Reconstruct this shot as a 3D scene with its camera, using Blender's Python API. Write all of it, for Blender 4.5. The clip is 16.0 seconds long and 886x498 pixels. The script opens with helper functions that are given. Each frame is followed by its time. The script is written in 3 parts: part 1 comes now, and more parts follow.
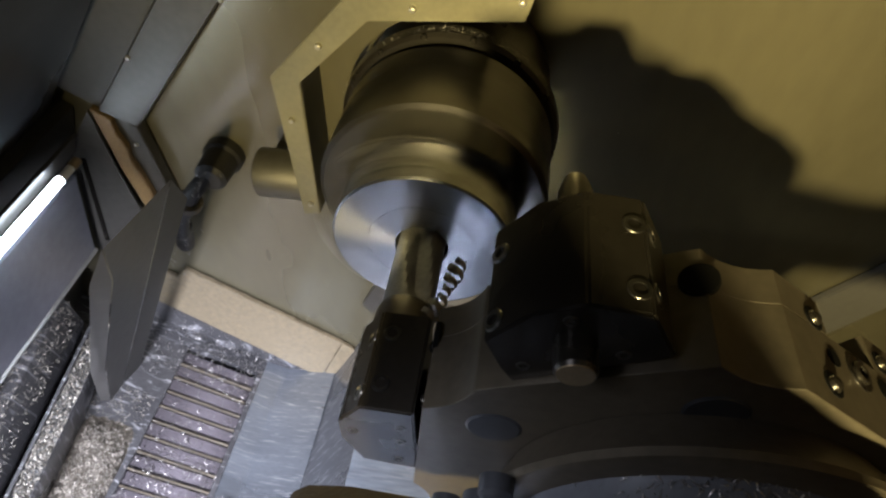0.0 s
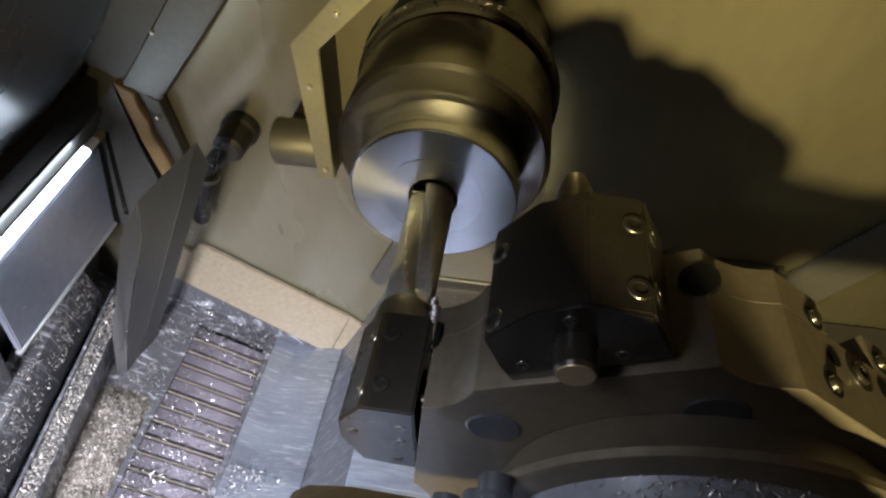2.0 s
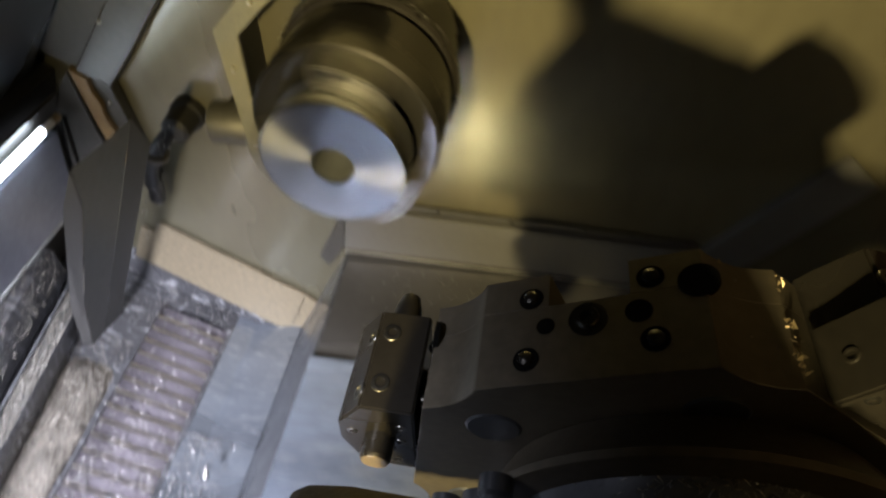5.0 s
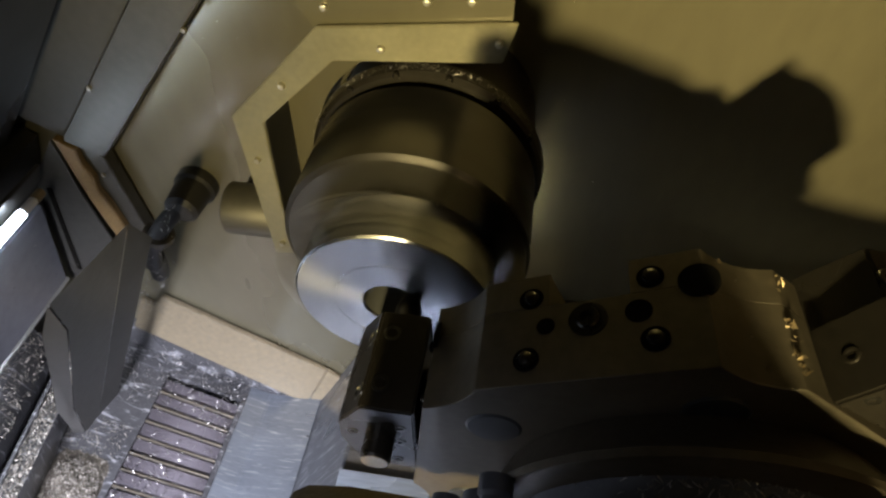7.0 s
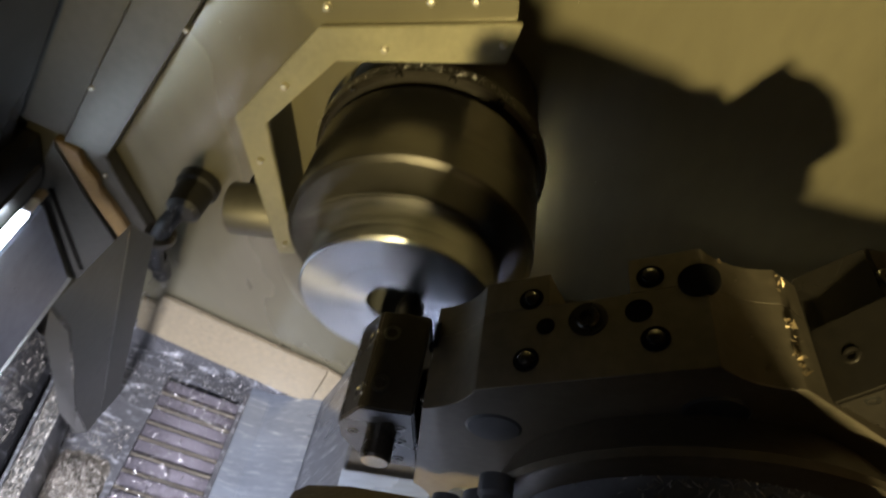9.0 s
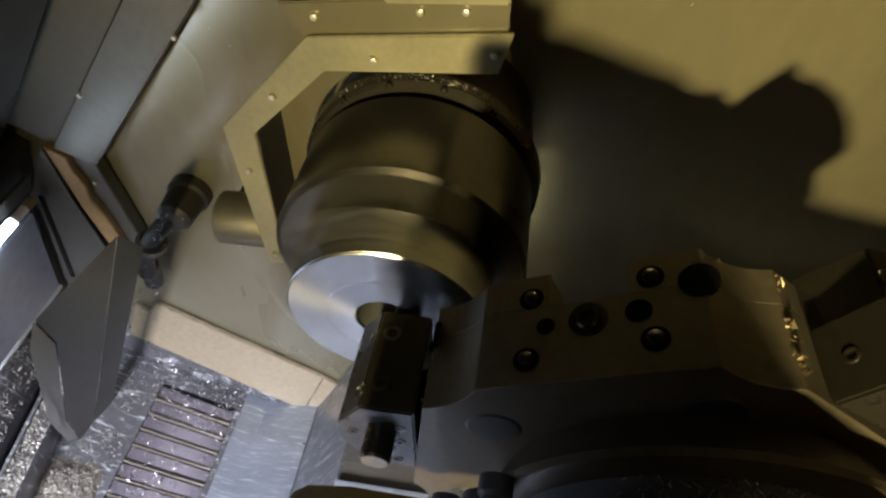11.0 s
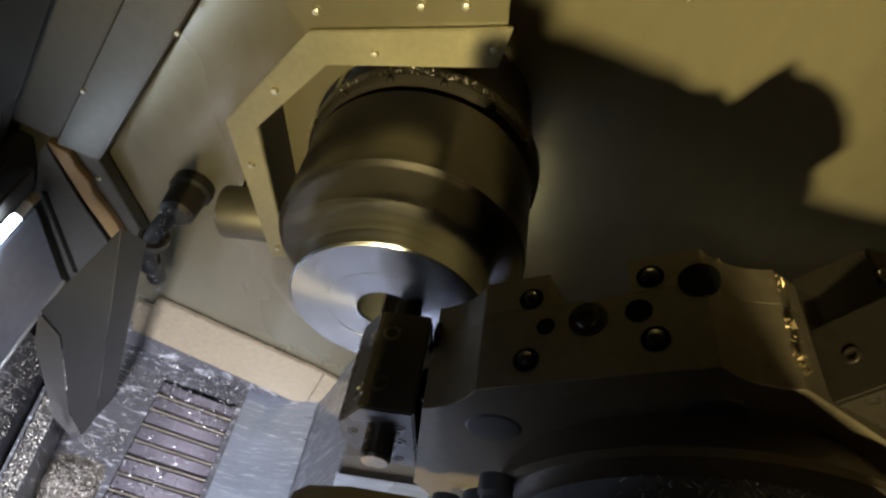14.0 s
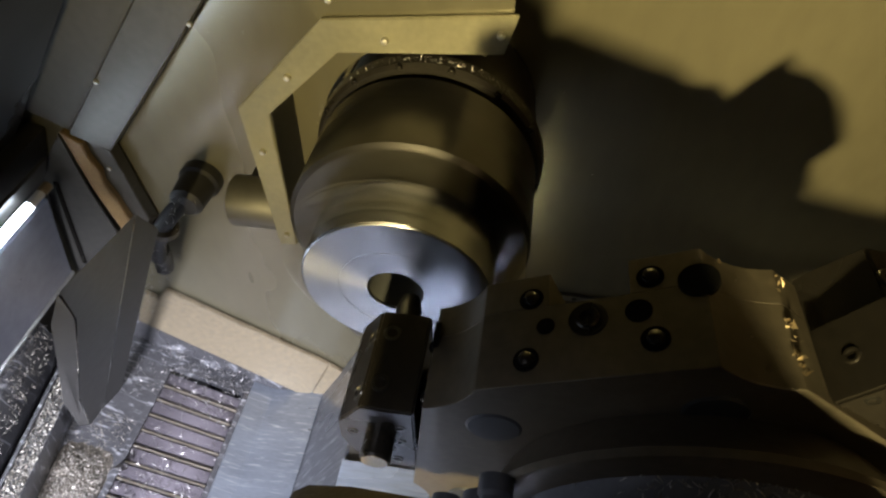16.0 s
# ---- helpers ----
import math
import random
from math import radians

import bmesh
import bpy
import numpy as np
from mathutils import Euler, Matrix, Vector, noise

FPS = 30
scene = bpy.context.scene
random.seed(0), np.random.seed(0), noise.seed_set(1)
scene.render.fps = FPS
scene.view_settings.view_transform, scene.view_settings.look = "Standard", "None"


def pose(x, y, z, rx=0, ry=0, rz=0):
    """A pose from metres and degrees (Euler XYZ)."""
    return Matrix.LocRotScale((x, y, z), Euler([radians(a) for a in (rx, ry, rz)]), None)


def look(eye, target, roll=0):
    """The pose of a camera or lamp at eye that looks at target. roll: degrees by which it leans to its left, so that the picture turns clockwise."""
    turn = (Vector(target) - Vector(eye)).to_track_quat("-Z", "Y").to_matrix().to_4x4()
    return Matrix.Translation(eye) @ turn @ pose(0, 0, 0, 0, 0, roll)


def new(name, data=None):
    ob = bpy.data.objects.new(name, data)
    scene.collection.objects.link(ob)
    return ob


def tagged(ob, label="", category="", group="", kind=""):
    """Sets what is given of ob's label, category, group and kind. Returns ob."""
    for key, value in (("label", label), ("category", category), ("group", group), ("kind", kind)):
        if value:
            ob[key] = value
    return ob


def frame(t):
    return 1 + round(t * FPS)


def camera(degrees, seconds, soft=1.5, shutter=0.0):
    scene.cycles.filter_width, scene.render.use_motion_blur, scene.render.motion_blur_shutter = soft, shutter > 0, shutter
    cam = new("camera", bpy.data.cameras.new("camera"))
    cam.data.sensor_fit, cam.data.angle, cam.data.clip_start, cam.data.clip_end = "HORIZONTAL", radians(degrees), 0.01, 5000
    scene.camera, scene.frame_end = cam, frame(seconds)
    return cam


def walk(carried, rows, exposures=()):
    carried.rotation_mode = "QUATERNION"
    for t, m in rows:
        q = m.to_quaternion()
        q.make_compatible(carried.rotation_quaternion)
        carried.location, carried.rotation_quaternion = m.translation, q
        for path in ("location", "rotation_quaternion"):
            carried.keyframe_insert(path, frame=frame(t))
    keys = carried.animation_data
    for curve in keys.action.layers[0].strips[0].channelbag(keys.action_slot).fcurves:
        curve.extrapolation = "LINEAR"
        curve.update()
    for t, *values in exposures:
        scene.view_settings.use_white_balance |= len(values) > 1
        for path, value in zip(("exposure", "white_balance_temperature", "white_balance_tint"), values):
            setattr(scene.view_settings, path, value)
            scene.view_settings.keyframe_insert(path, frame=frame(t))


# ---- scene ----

# Frames of the machine: SLANT has x along the cross slide (30 degree slant bed) and the spindle on the y axis;
# LEVEL has the same origin with z straight up.  The spindle axis is 1.0 m above the workshop floor.
LEVEL = Matrix.Translation((0, 0, 1.0))
SLANT = LEVEL @ Matrix.Rotation(radians(-30), 4, "Y")
EYE_TURN = Matrix(((0.98889, -0.11093, 0.09893), (0.14866, 0.73799, -0.65825), (0.0, 0.66563, 0.74628))).to_4x4()

# ---- camera: it rides on the tool carriage ----
cam = camera(74.3, 16.0, soft=2.4, shutter=1.0)
# carriage stations: seconds, then x, y, z of the eye in the SLANT frame
RIDE = [
    (0.0, 0.0593, -0.2872, 0.3252), (0.5, 0.0593, -0.2960, 0.3252), (0.6, 0.0593, -0.2985, 0.3252),
    (0.9, 0.0593, -0.3385, 0.3252), (1.0, 0.0593, -0.3398, 0.3252), (2.0, 0.0593, -0.3403, 0.3252),
    (2.1, 0.0640, -0.3480, 0.3262), (2.3, 0.1450, -0.4300, 0.3430), (2.45, 0.2150, -0.5010, 0.3590),
    (2.55, 0.2265, -0.5110, 0.3612), (4.2, 0.2265, -0.5110, 0.3612), (4.5, 0.2265, -0.5110, 0.3612),
    (5.0, 0.1600, -0.3900, 0.3460), (5.6, 0.0720, -0.2480, 0.3280), (6.0, 0.0707, -0.2460, 0.3272),
    (6.3, 0.0707, -0.2452, 0.3272), (6.5, 0.0707, -0.2420, 0.3272), (7.0, 0.0707, -0.2329, 0.3270),
    (7.5, 0.0707, -0.2232, 0.3268), (8.0, 0.0707, -0.2138, 0.3267), (8.5, 0.0707, -0.2047, 0.3266),
    (8.7, 0.0700, -0.2049, 0.3266), (9.0, 0.0680, -0.2323, 0.3267), (9.15, 0.0680, -0.2440, 0.3270),
    (9.3, 0.0700, -0.2449, 0.3272), (9.55, 0.0724, -0.2449, 0.3272), (10.5, 0.0724, -0.2280, 0.3270),
    (11.5, 0.0724, -0.2100, 0.3266), (11.8, 0.0715, -0.2050, 0.3265), (12.05, 0.0697, -0.2049, 0.3265),
    (12.4, 0.0693, -0.2400, 0.3273), (12.5, 0.0693, -0.2444, 0.3274), (12.7, 0.0715, -0.2449, 0.3276),
    (13.0, 0.0735, -0.2447, 0.3276), (13.5, 0.0735, -0.2360, 0.3274), (14.0, 0.0735, -0.2270, 0.3271),
    (14.5, 0.0735, -0.2182, 0.3268), (15.0, 0.0735, -0.2097, 0.3267), (15.3, 0.0725, -0.2053, 0.3266),
    (15.6, 0.0710, -0.2051, 0.3266), (15.9, 0.0707, -0.2420, 0.3275), (16.0, 0.0707, -0.2449, 0.3277),
]
# the picture brightens and dims a little on the way
EXPOSURES = [(0.0, 0.18), (1.5, 0.22), (2.5, 0.32), (3.2, 0.32), (4.2, 0.22), (5.4, 0.10), (6.5, 0.0), (7.5, 0.2), (9.0, 0.28), (12.5, 0.30), (14.0, 0.26), (16.0, 0.26)]
walk(cam, [(t, SLANT @ Matrix.Translation((x, y, z)) @ EYE_TURN) for t, x, y, z in RIDE], EXPOSURES)

# ---- light ----
world = bpy.data.worlds.new("world")
scene.world = world
world.use_nodes = True
world.node_tree.nodes["Background"].inputs[0].default_value = (0.5, 0.6, 0.8, 1)
world.node_tree.nodes["Background"].inputs[1].default_value = 0.01


def lamp(name, kind, m, power, colour, size=0.1, size_y=None):
    data = bpy.data.lights.new(name, kind)
    data.energy, data.color = power, colour
    if kind == "AREA":
        data.size = size
        if size_y:
            data.shape, data.size_y = "RECTANGLE", size_y
    else:
        data.shadow_soft_size = size
    ob = new(name, data)
    ob.matrix_world = m
    return ob


# warm work light at the tail end; behind the carriage an added cool lamp
WORK_LIGHT = SLANT @ Vector((0.0, -1.25, 0.45))
work = lamp("work_light_lamp", "AREA", look(WORK_LIGHT, SLANT @ Vector((0.28, 0.23, 0.08))), 8.0, (1.0, 0.81, 0.37), 0.06)
work.data.spread = radians(57)
# added inside the closed enclosure to brighten pan and grate beyond the tube's light
PAN_LAMP_AT = LEVEL @ Vector((-0.27, -0.80, -0.08))
pan_lamp = lamp("added_pan_lamp", "AREA", look(PAN_LAMP_AT, LEVEL @ Vector((-0.02, -0.03, -0.70))), 7.4, (0.84, 0.85, 1.0), 0.22, 0.20)
pan_lamp.data.spread = radians(59)
# added cool fill, no fixture behind it: lifts the dark turret and housing
turret_fill = lamp("turret_fill_lamp", "AREA", look(SLANT @ Vector((-0.10, -0.33, 0.30)), SLANT @ Vector((0.10, -0.24, -0.12))), 0.26, (0.80, 0.82, 0.95), 0.14, 0.14)
turret_fill.data.spread = radians(55)


# ---- materials ----
def material(name, colour, rough, metal=0.0, spread=0.25, grain=60.0, bump=0.15, streak=(1, 1, 1), dirt=None, random_tint=0.0, splash=None):
    """A worn surface: colour varied by a broad and a fine noise, patchy roughness, fine relief."""
    m = bpy.data.materials.new(name)
    m.use_nodes = True
    nt = m.node_tree
    bsdf = nt.nodes["Principled BSDF"]
    co = nt.nodes.new("ShaderNodeTexCoord")
    mp = nt.nodes.new("ShaderNodeMapping")
    mp.inputs["Scale"].default_value = streak
    nt.links.new(co.outputs["Object"], mp.inputs["Vector"])
    broad = nt.nodes.new("ShaderNodeTexNoise")
    broad.inputs["Scale"].default_value, broad.inputs["Detail"].default_value = grain / 8, 5
    fine = nt.nodes.new("ShaderNodeTexNoise")
    fine.inputs["Scale"].default_value, fine.inputs["Detail"].default_value = grain * 4, 4
    for n in (broad, fine):
        nt.links.new(mp.outputs[0], n.inputs["Vector"])
    mix = nt.nodes.new("ShaderNodeMath")
    mix.operation = "MULTIPLY_ADD"
    mix.inputs[1].default_value = 0.35
    nt.links.new(fine.outputs["Fac"], mix.inputs[0])
    nt.links.new(broad.outputs["Fac"], mix.inputs[2])
    ramp = nt.nodes.new("ShaderNodeValToRGB")
    low = dirt or [c * (1 - spread) for c in colour]
    high = [min(1, c * (1 + spread)) for c in colour]
    ramp.color_ramp.elements[0].position, ramp.color_ramp.elements[1].position = 0.42, 0.95
    ramp.color_ramp.elements[0].color, ramp.color_ramp.elements[1].color = (*low, 1), (*high, 1)
    nt.links.new(mix.outputs[0], ramp.inputs["Fac"])
    out = ramp.outputs["Color"]
    if random_tint:
        info = nt.nodes.new("ShaderNodeNewGeometry")
        hsv = nt.nodes.new("ShaderNodeHueSaturation")
        rng = nt.nodes.new("ShaderNodeMapRange")
        rng.inputs["To Min"].default_value, rng.inputs["To Max"].default_value = 1 - random_tint, 1 + random_tint
        nt.links.new(info.outputs["Random Per Island"], rng.inputs["Value"])
        nt.links.new(rng.outputs[0], hsv.inputs["Value"])
        nt.links.new(out, hsv.inputs["Color"])
        out = hsv.outputs["Color"]
    if splash:
        # dried coolant runs: thin pale streaks
        mp2 = nt.nodes.new("ShaderNodeMapping")
        mp2.inputs["Scale"].default_value = splash
        run = nt.nodes.new("ShaderNodeTexNoise")
        run.inputs["Scale"].default_value, run.inputs["Detail"].default_value, run.inputs["Distortion"].default_value = 10, 3, 1.2
        cut = nt.nodes.new("ShaderNodeMapRange")
        cut.inputs["From Min"].default_value, cut.inputs["From Max"].default_value, cut.inputs["To Max"].default_value = 0.56, 0.74, 0.75
        pale = nt.nodes.new("ShaderNodeMix")
        pale.data_type = "RGBA"
        nt.links.new(co.outputs["Object"], mp2.inputs["Vector"])
        nt.links.new(mp2.outputs[0], run.inputs["Vector"])
        nt.links.new(run.outputs["Fac"], cut.inputs["Value"])
        nt.links.new(cut.outputs[0], pale.inputs["Factor"])
        nt.links.new(out, pale.inputs[6])
        pale.inputs[7].default_value = (0.62, 0.63, 0.66, 1)
        out = pale.outputs[2]
    nt.links.new(out, bsdf.inputs["Base Color"])
    r = nt.nodes.new("ShaderNodeMapRange")
    r.inputs["From Min"].default_value, r.inputs["From Max"].default_value = 0.3, 0.7
    r.inputs["To Min"].default_value, r.inputs["To Max"].default_value = max(0.03, rough - 0.12), min(1, rough + 0.12)
    nt.links.new(broad.outputs["Fac"], r.inputs["Value"])
    nt.links.new(r.outputs[0], bsdf.inputs["Roughness"])
    bsdf.inputs["Metallic"].default_value = metal
    if bump:
        b = nt.nodes.new("ShaderNodeBump")
        b.inputs["Strength"].default_value, b.inputs["Distance"].default_value = bump, 0.002
        nt.links.new(mix.outputs[0], b.inputs["Height"])
        nt.links.new(b.outputs[0], bsdf.inputs["Normal"])
    return m


M_WALL = material("oily_sheet_metal", (0.145, 0.132, 0.086), 0.26, 0.5, 0.20, 14, 0.02, (1, 1, 0.4))
M_WALL.node_tree.nodes["Principled BSDF"].inputs["Coat Weight"].default_value = 0.35
M_WALL.node_tree.nodes["Principled BSDF"].inputs["Coat Roughness"].default_value = 0.11
M_PLATE = material("bare_plate", (0.185, 0.172, 0.11), 0.42, 0.5, 0.3, 50, 0.05)
M_STEEL = material("dull_steel", (0.42, 0.41, 0.38), 0.36, 0.85, 0.3, 50, 0.08)
M_DARK = material("blackened_steel", (0.026, 0.023, 0.019), 0.27, 0.6, 0.4, 60, 0.1)
M_TURRET = material("oily_cast_steel", (0.075, 0.064, 0.047), 0.40, 0.5, 0.5, 45, 0.15)
M_COVER = material("wet_way_cover", (0.12, 0.115, 0.11), 0.22, 0.5, 0.35, 14, 0.05, (1, 5, 1))
M_PAN = material("wet_chip_pan", (0.085, 0.085, 0.09), 0.30, 0.3, 0.4, 40, 0.15, splash=(2.6, 13, 2.0))
M_KERB = material("wet_kerb_sheet", (0.105, 0.105, 0.11), 0.32, 0.3, 0.4, 40, 0.12, splash=(1.2, 14, 1.2))
M_STRIP = material("tan_deflector", (0.19, 0.156, 0.100), 0.62, 0.0, 0.30, 900, 0.6)
M_GRATE = material("grate_plastic", (0.105, 0.095, 0.108), 0.45, 0.2, 0.45, 90, 0.3)
M_ALU = material("turned_aluminium", (0.56, 0.58, 0.61), 0.32, 1.0, 0.03, 300, 0.0)
alu = M_ALU.node_tree
for link in list(alu.links):
    if link.to_socket.name in ("Roughness", "Base Color") and link.to_node.name == "Principled BSDF":
        alu.links.remove(link)
alu.nodes["Principled BSDF"].inputs["Base Color"].default_value = (0.35, 0.36, 0.37, 1)
alu.nodes["Principled BSDF"].inputs["Roughness"].default_value = 0.27
rings = alu.nodes.new("ShaderNodeTexWave")
rings.wave_type, rings.rings_direction = "RINGS", "Y"
rings.inputs["Scale"].default_value, rings.inputs["Distortion"].default_value = 260, 0.3
groove = alu.nodes.new("ShaderNodeBump")
groove.inputs["Strength"].default_value, groove.inputs["Distance"].default_value = 0.12, 0.0005
alu.links.new(alu.nodes["Texture Coordinate"].outputs["Object"], rings.inputs["Vector"])
alu.links.new(rings.outputs["Fac"], groove.inputs["Height"])
alu.links.new(groove.outputs[0], alu.nodes["Principled BSDF"].inputs["Normal"])
tan = M_ALU.node_tree.nodes.new("ShaderNodeTangent")
tan.direction_type, tan.axis = "RADIAL", "Y"
M_ALU.node_tree.nodes["Principled BSDF"].inputs["Anisotropic"].default_value = 0.9
M_ALU.node_tree.links.new(tan.outputs[0], M_ALU.node_tree.nodes["Principled BSDF"].inputs["Tangent"])
M_CHIP = material("bright_swarf", (0.34, 0.33, 0.32), 0.48, 1.0, 0.15, 100, 0.0, random_tint=0.5)
M_FINE = material("fine_swarf", (0.36, 0.335, 0.29), 0.55, 0.6, 0.1, 100, 0.0, random_tint=0.35)
M_JAW = material("jaw_steel", (0.30, 0.29, 0.27), 0.32, 0.85, 0.2, 80, 0.04)
M_BORE = material("bored_aluminium", (0.16, 0.165, 0.17), 0.5, 0.35, 0.15, 200, 0.1)
M_DRILL = material("worn_drill_steel", (0.30, 0.30, 0.295), 0.48, 0.45, 0.4, 90, 0.2)
M_HOSE = material("grimy_black_hose", (0.014, 0.013, 0.012), 0.55, 0.1, 0.4, 60, 0.2)
M_RUB = material("rubbed_black_brass", (0.085, 0.06, 0.028), 0.45, 0.4, 0.3, 160, 0.3, dirt=(0.004, 0.004, 0.004))
M_SCREW = material("screw_steel", (0.10, 0.097, 0.09), 0.32, 0.95, 0.2, 200, 0.03)
# near-black without gloss: the shade inside holes, put into the colour
M_HOLE_SHADE = material("painted_hole_shade", (0.004, 0.004, 0.004), 0.9, 0.0, 0.3, 100, 0.0)
M_HOLE_SHADE.node_tree.nodes["Principled BSDF"].inputs["Specular IOR Level"].default_value = 0.05
M_DOOR = material("dark_door_paint", (0.035, 0.037, 0.042), 0.25, 0.2, 0.35, 25, 0.05)
M_BRASS = material("brown_seal", (0.17, 0.11, 0.045), 0.65, 0.0, 0.55, 90, 0.25)
M_WHITE = material("white_sheet", (0.80, 0.80, 0.80), 0.35, 0.0, 0.08, 30, 0.02)


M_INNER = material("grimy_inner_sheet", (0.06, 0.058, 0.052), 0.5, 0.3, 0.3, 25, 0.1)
M_LED = bpy.data.materials.new("led_tube")
M_LED.use_nodes = True
M_LED.node_tree.nodes["Principled BSDF"].inputs["Emission Color"].default_value = (0.72, 0.84, 1.0, 1)
M_LED.node_tree.nodes["Principled BSDF"].inputs["Emission Strength"].default_value = 20.0
M_RUST = material("brown_stained_sheet", (0.10, 0.065, 0.04), 0.5, 0.2, 0.4, 25, 0.1)
M_COVER_B = material("wet_cover_plate", (0.26, 0.30, 0.37), 0.20, 0.45, 0.65, 9, 0.06, (1, 7, 1), splash=(1.2, 50, 1.2))
M_SIDE = material("wet_pan_side", (0.235, 0.26, 0.295), 0.30, 0.7, 0.3, 25, 0.08, (1, 4, 1), splash=(2, 30, 2))
M_STEEP = material("wet_bed_side", (0.095, 0.10, 0.11), 0.32, 0.4, 0.35, 25, 0.08, (1, 4, 1), splash=(1.5, 34, 1.5))
M_FRONT = material("grey_sheet", (0.085, 0.081, 0.072), 0.45, 0.6, 0.3, 30, 0.06)
M_GLOSS = material("glossy_dark_panel", (0.24, 0.245, 0.28), 0.28, 0.3, 0.3, 20, 0.03)
M_CHROME = material("bright_rail", (0.85, 0.86, 0.88), 0.30, 0.7, 0.05, 40, 0.02)
M_SKIRT = material("grey_skirt", (0.12, 0.117, 0.112), 0.42, 0.35, 0.2, 25, 0.05)
M_LIP = material("brass_worn_lip", (0.31, 0.275, 0.22), 0.35, 0.6, 0.25, 80, 0.1)
M_POST = material("dark_post_sheet", (0.16, 0.158, 0.15), 0.36, 0.45, 0.4, 24, 0.06)
M_HEAP = material("packed_swarf", (0.15, 0.132, 0.107), 0.45, 0.5, 0.6, 700, 0.9)
M_CHUCK = material("dark_chuck_steel", (0.085, 0.08, 0.072), 0.26, 0.9, 0.25, 60, 0.04)
M_RIVET = material("pale_rivet", (0.42, 0.40, 0.34), 0.35, 0.8, 0.1, 100, 0.0)
M_BOLT = material("brass_coloured_bolt", (0.22, 0.17, 0.10), 0.38, 0.6, 0.25, 120, 0.05)
M_BARREL = material("wet_grey_casting", (0.10, 0.108, 0.125), 0.34, 0.4, 0.4, 60, 0.2)
M_PORT = material("grey_blue_fitting", (0.030, 0.032, 0.037), 0.35, 0.4, 0.25, 80, 0.08)


# ---- mesh helpers ----
def poly_prism(outline, y0, y1):
    """A prism along y from (x, z) points."""
    bm = bmesh.new()
    a = [bm.verts.new((x, y0, z)) for x, z in outline]
    b = [bm.verts.new((x, y1, z)) for x, z in outline]
    n = len(outline)
    bm.faces.new(a)
    bm.faces.new(b[::-1])
    for i in range(n):
        bm.faces.new((a[i], b[i], b[(i + 1) % n], a[(i + 1) % n]))
    bmesh.ops.recalc_face_normals(bm, faces=bm.faces)
    return bm


def box(x0, x1, y0, y1, z0, z1):
    return poly_prism([(x0, z0), (x1, z0), (x1, z1), (x0, z1)], y0, y1)


def bevel(bm, width=0.001, seg=2, angle=30):
    edges = [e for e in bm.edges if len(e.link_faces) == 2 and e.calc_face_angle(0) > radians(angle)]
    bmesh.ops.bevel(bm, geom=edges, offset=width, segments=seg, affect="EDGES", clamp_overlap=True)
    return bm


def turned(profile, seg=64):
    """A lathe body round the y axis from (y, radius) points; radius 0 closes it."""
    bm = bmesh.new()
    rings = []
    for y, r in profile:
        if r <= 1e-6:
            rings.append([bm.verts.new((0, y, 0))])
        else:
            rings.append([bm.verts.new((r * math.cos(2 * math.pi * i / seg), y, r * math.sin(2 * math.pi * i / seg))) for i in range(seg)])
    for p, q in zip(rings, rings[1:]):
        for i in range(seg):
            j = (i + 1) % seg
            if len(p) == 1 and len(q) > 1:
                bm.faces.new((p[0], q[i], q[j]))
            elif len(q) == 1 and len(p) > 1:
                bm.faces.new((p[i], q[0], p[j]))
            elif len(p) > 1:
                bm.faces.new((p[i], q[i], q[j], p[j]))
    bmesh.ops.recalc_face_normals(bm, faces=bm.faces)
    return bm


def moved(bm, m):
    bm.transform(m)
    return bm


def join(*many):
    """Several bmeshes as one."""
    out = bmesh.new()
    for bm in many:
        me = bpy.data.meshes.new("tmp")
        bm.to_mesh(me)
        bm.free()
        out.from_mesh(me)
        bpy.data.meshes.remove(me)
    return out


def mesh_from(name, bm, mat, smooth=30):
    me = bpy.data.meshes.new(name)
    for f in bm.faces:
        f.smooth = True
    for e in bm.edges:
        if len(e.link_faces) == 2 and e.calc_face_angle(0) > radians(smooth):
            e.smooth = False
    bm.to_mesh(me)
    bm.free()
    me.materials.append(mat)
    return me


def part(name, bm, mat, parent, label="", m=None):
    ob = new(name, mesh_from(name, bm, mat))
    ob.parent = parent
    if m is not None:
        ob.matrix_basis = m
    return tagged(ob, label)


def thing(name, m, label, category, group="", kind=""):
    ob = new(name)
    ob.empty_display_size = 0.05
    ob.matrix_basis = m
    return tagged(ob, label, category, group, kind)


def structure(name, bm, mat, m, label, category="wall"):
    ob = new(name, mesh_from(name, bm, mat))
    ob.matrix_basis = m
    return tagged(ob, label, category, kind="structure")


def along(x0, y0, z0, dx, dy, dz):
    """A pose that takes the y axis to the given direction."""
    q = Vector((dx, dy, dz)).to_track_quat("Y", "Z").to_matrix().to_4x4()
    return Matrix.Translation((x0, y0, z0)) @ q


def screw(r=0.005, h=0.005):
    """A socket-head cap screw along -y: the head's face is at y = 0, with a hexagonal recess."""
    s = 24
    bm = turned([(h, r), (0.0008, r), (0, r * 0.9), (0, r * 0.56), (h * 0.6, r * 0.56), (h * 0.6, 0)], s)
    return bm


# ---- enclosure ----
KERB = LEVEL @ Matrix.Translation((-0.2225, 0, 0)) @ Matrix.Rotation(0.112, 4, "Z")
YW = 0.232
structure("wall_headstock", box(-0.75, 0.95, YW, YW + 0.03, -0.85, 0.75), M_WALL, SLANT, "oily grey sheet metal headstock wall with drips")
structure("wall_tail", box(-1.1, 1.1, -1.45, -1.42, -1.0, 1.0), M_INNER, SLANT, "grey sheet metal wall at the tail end")
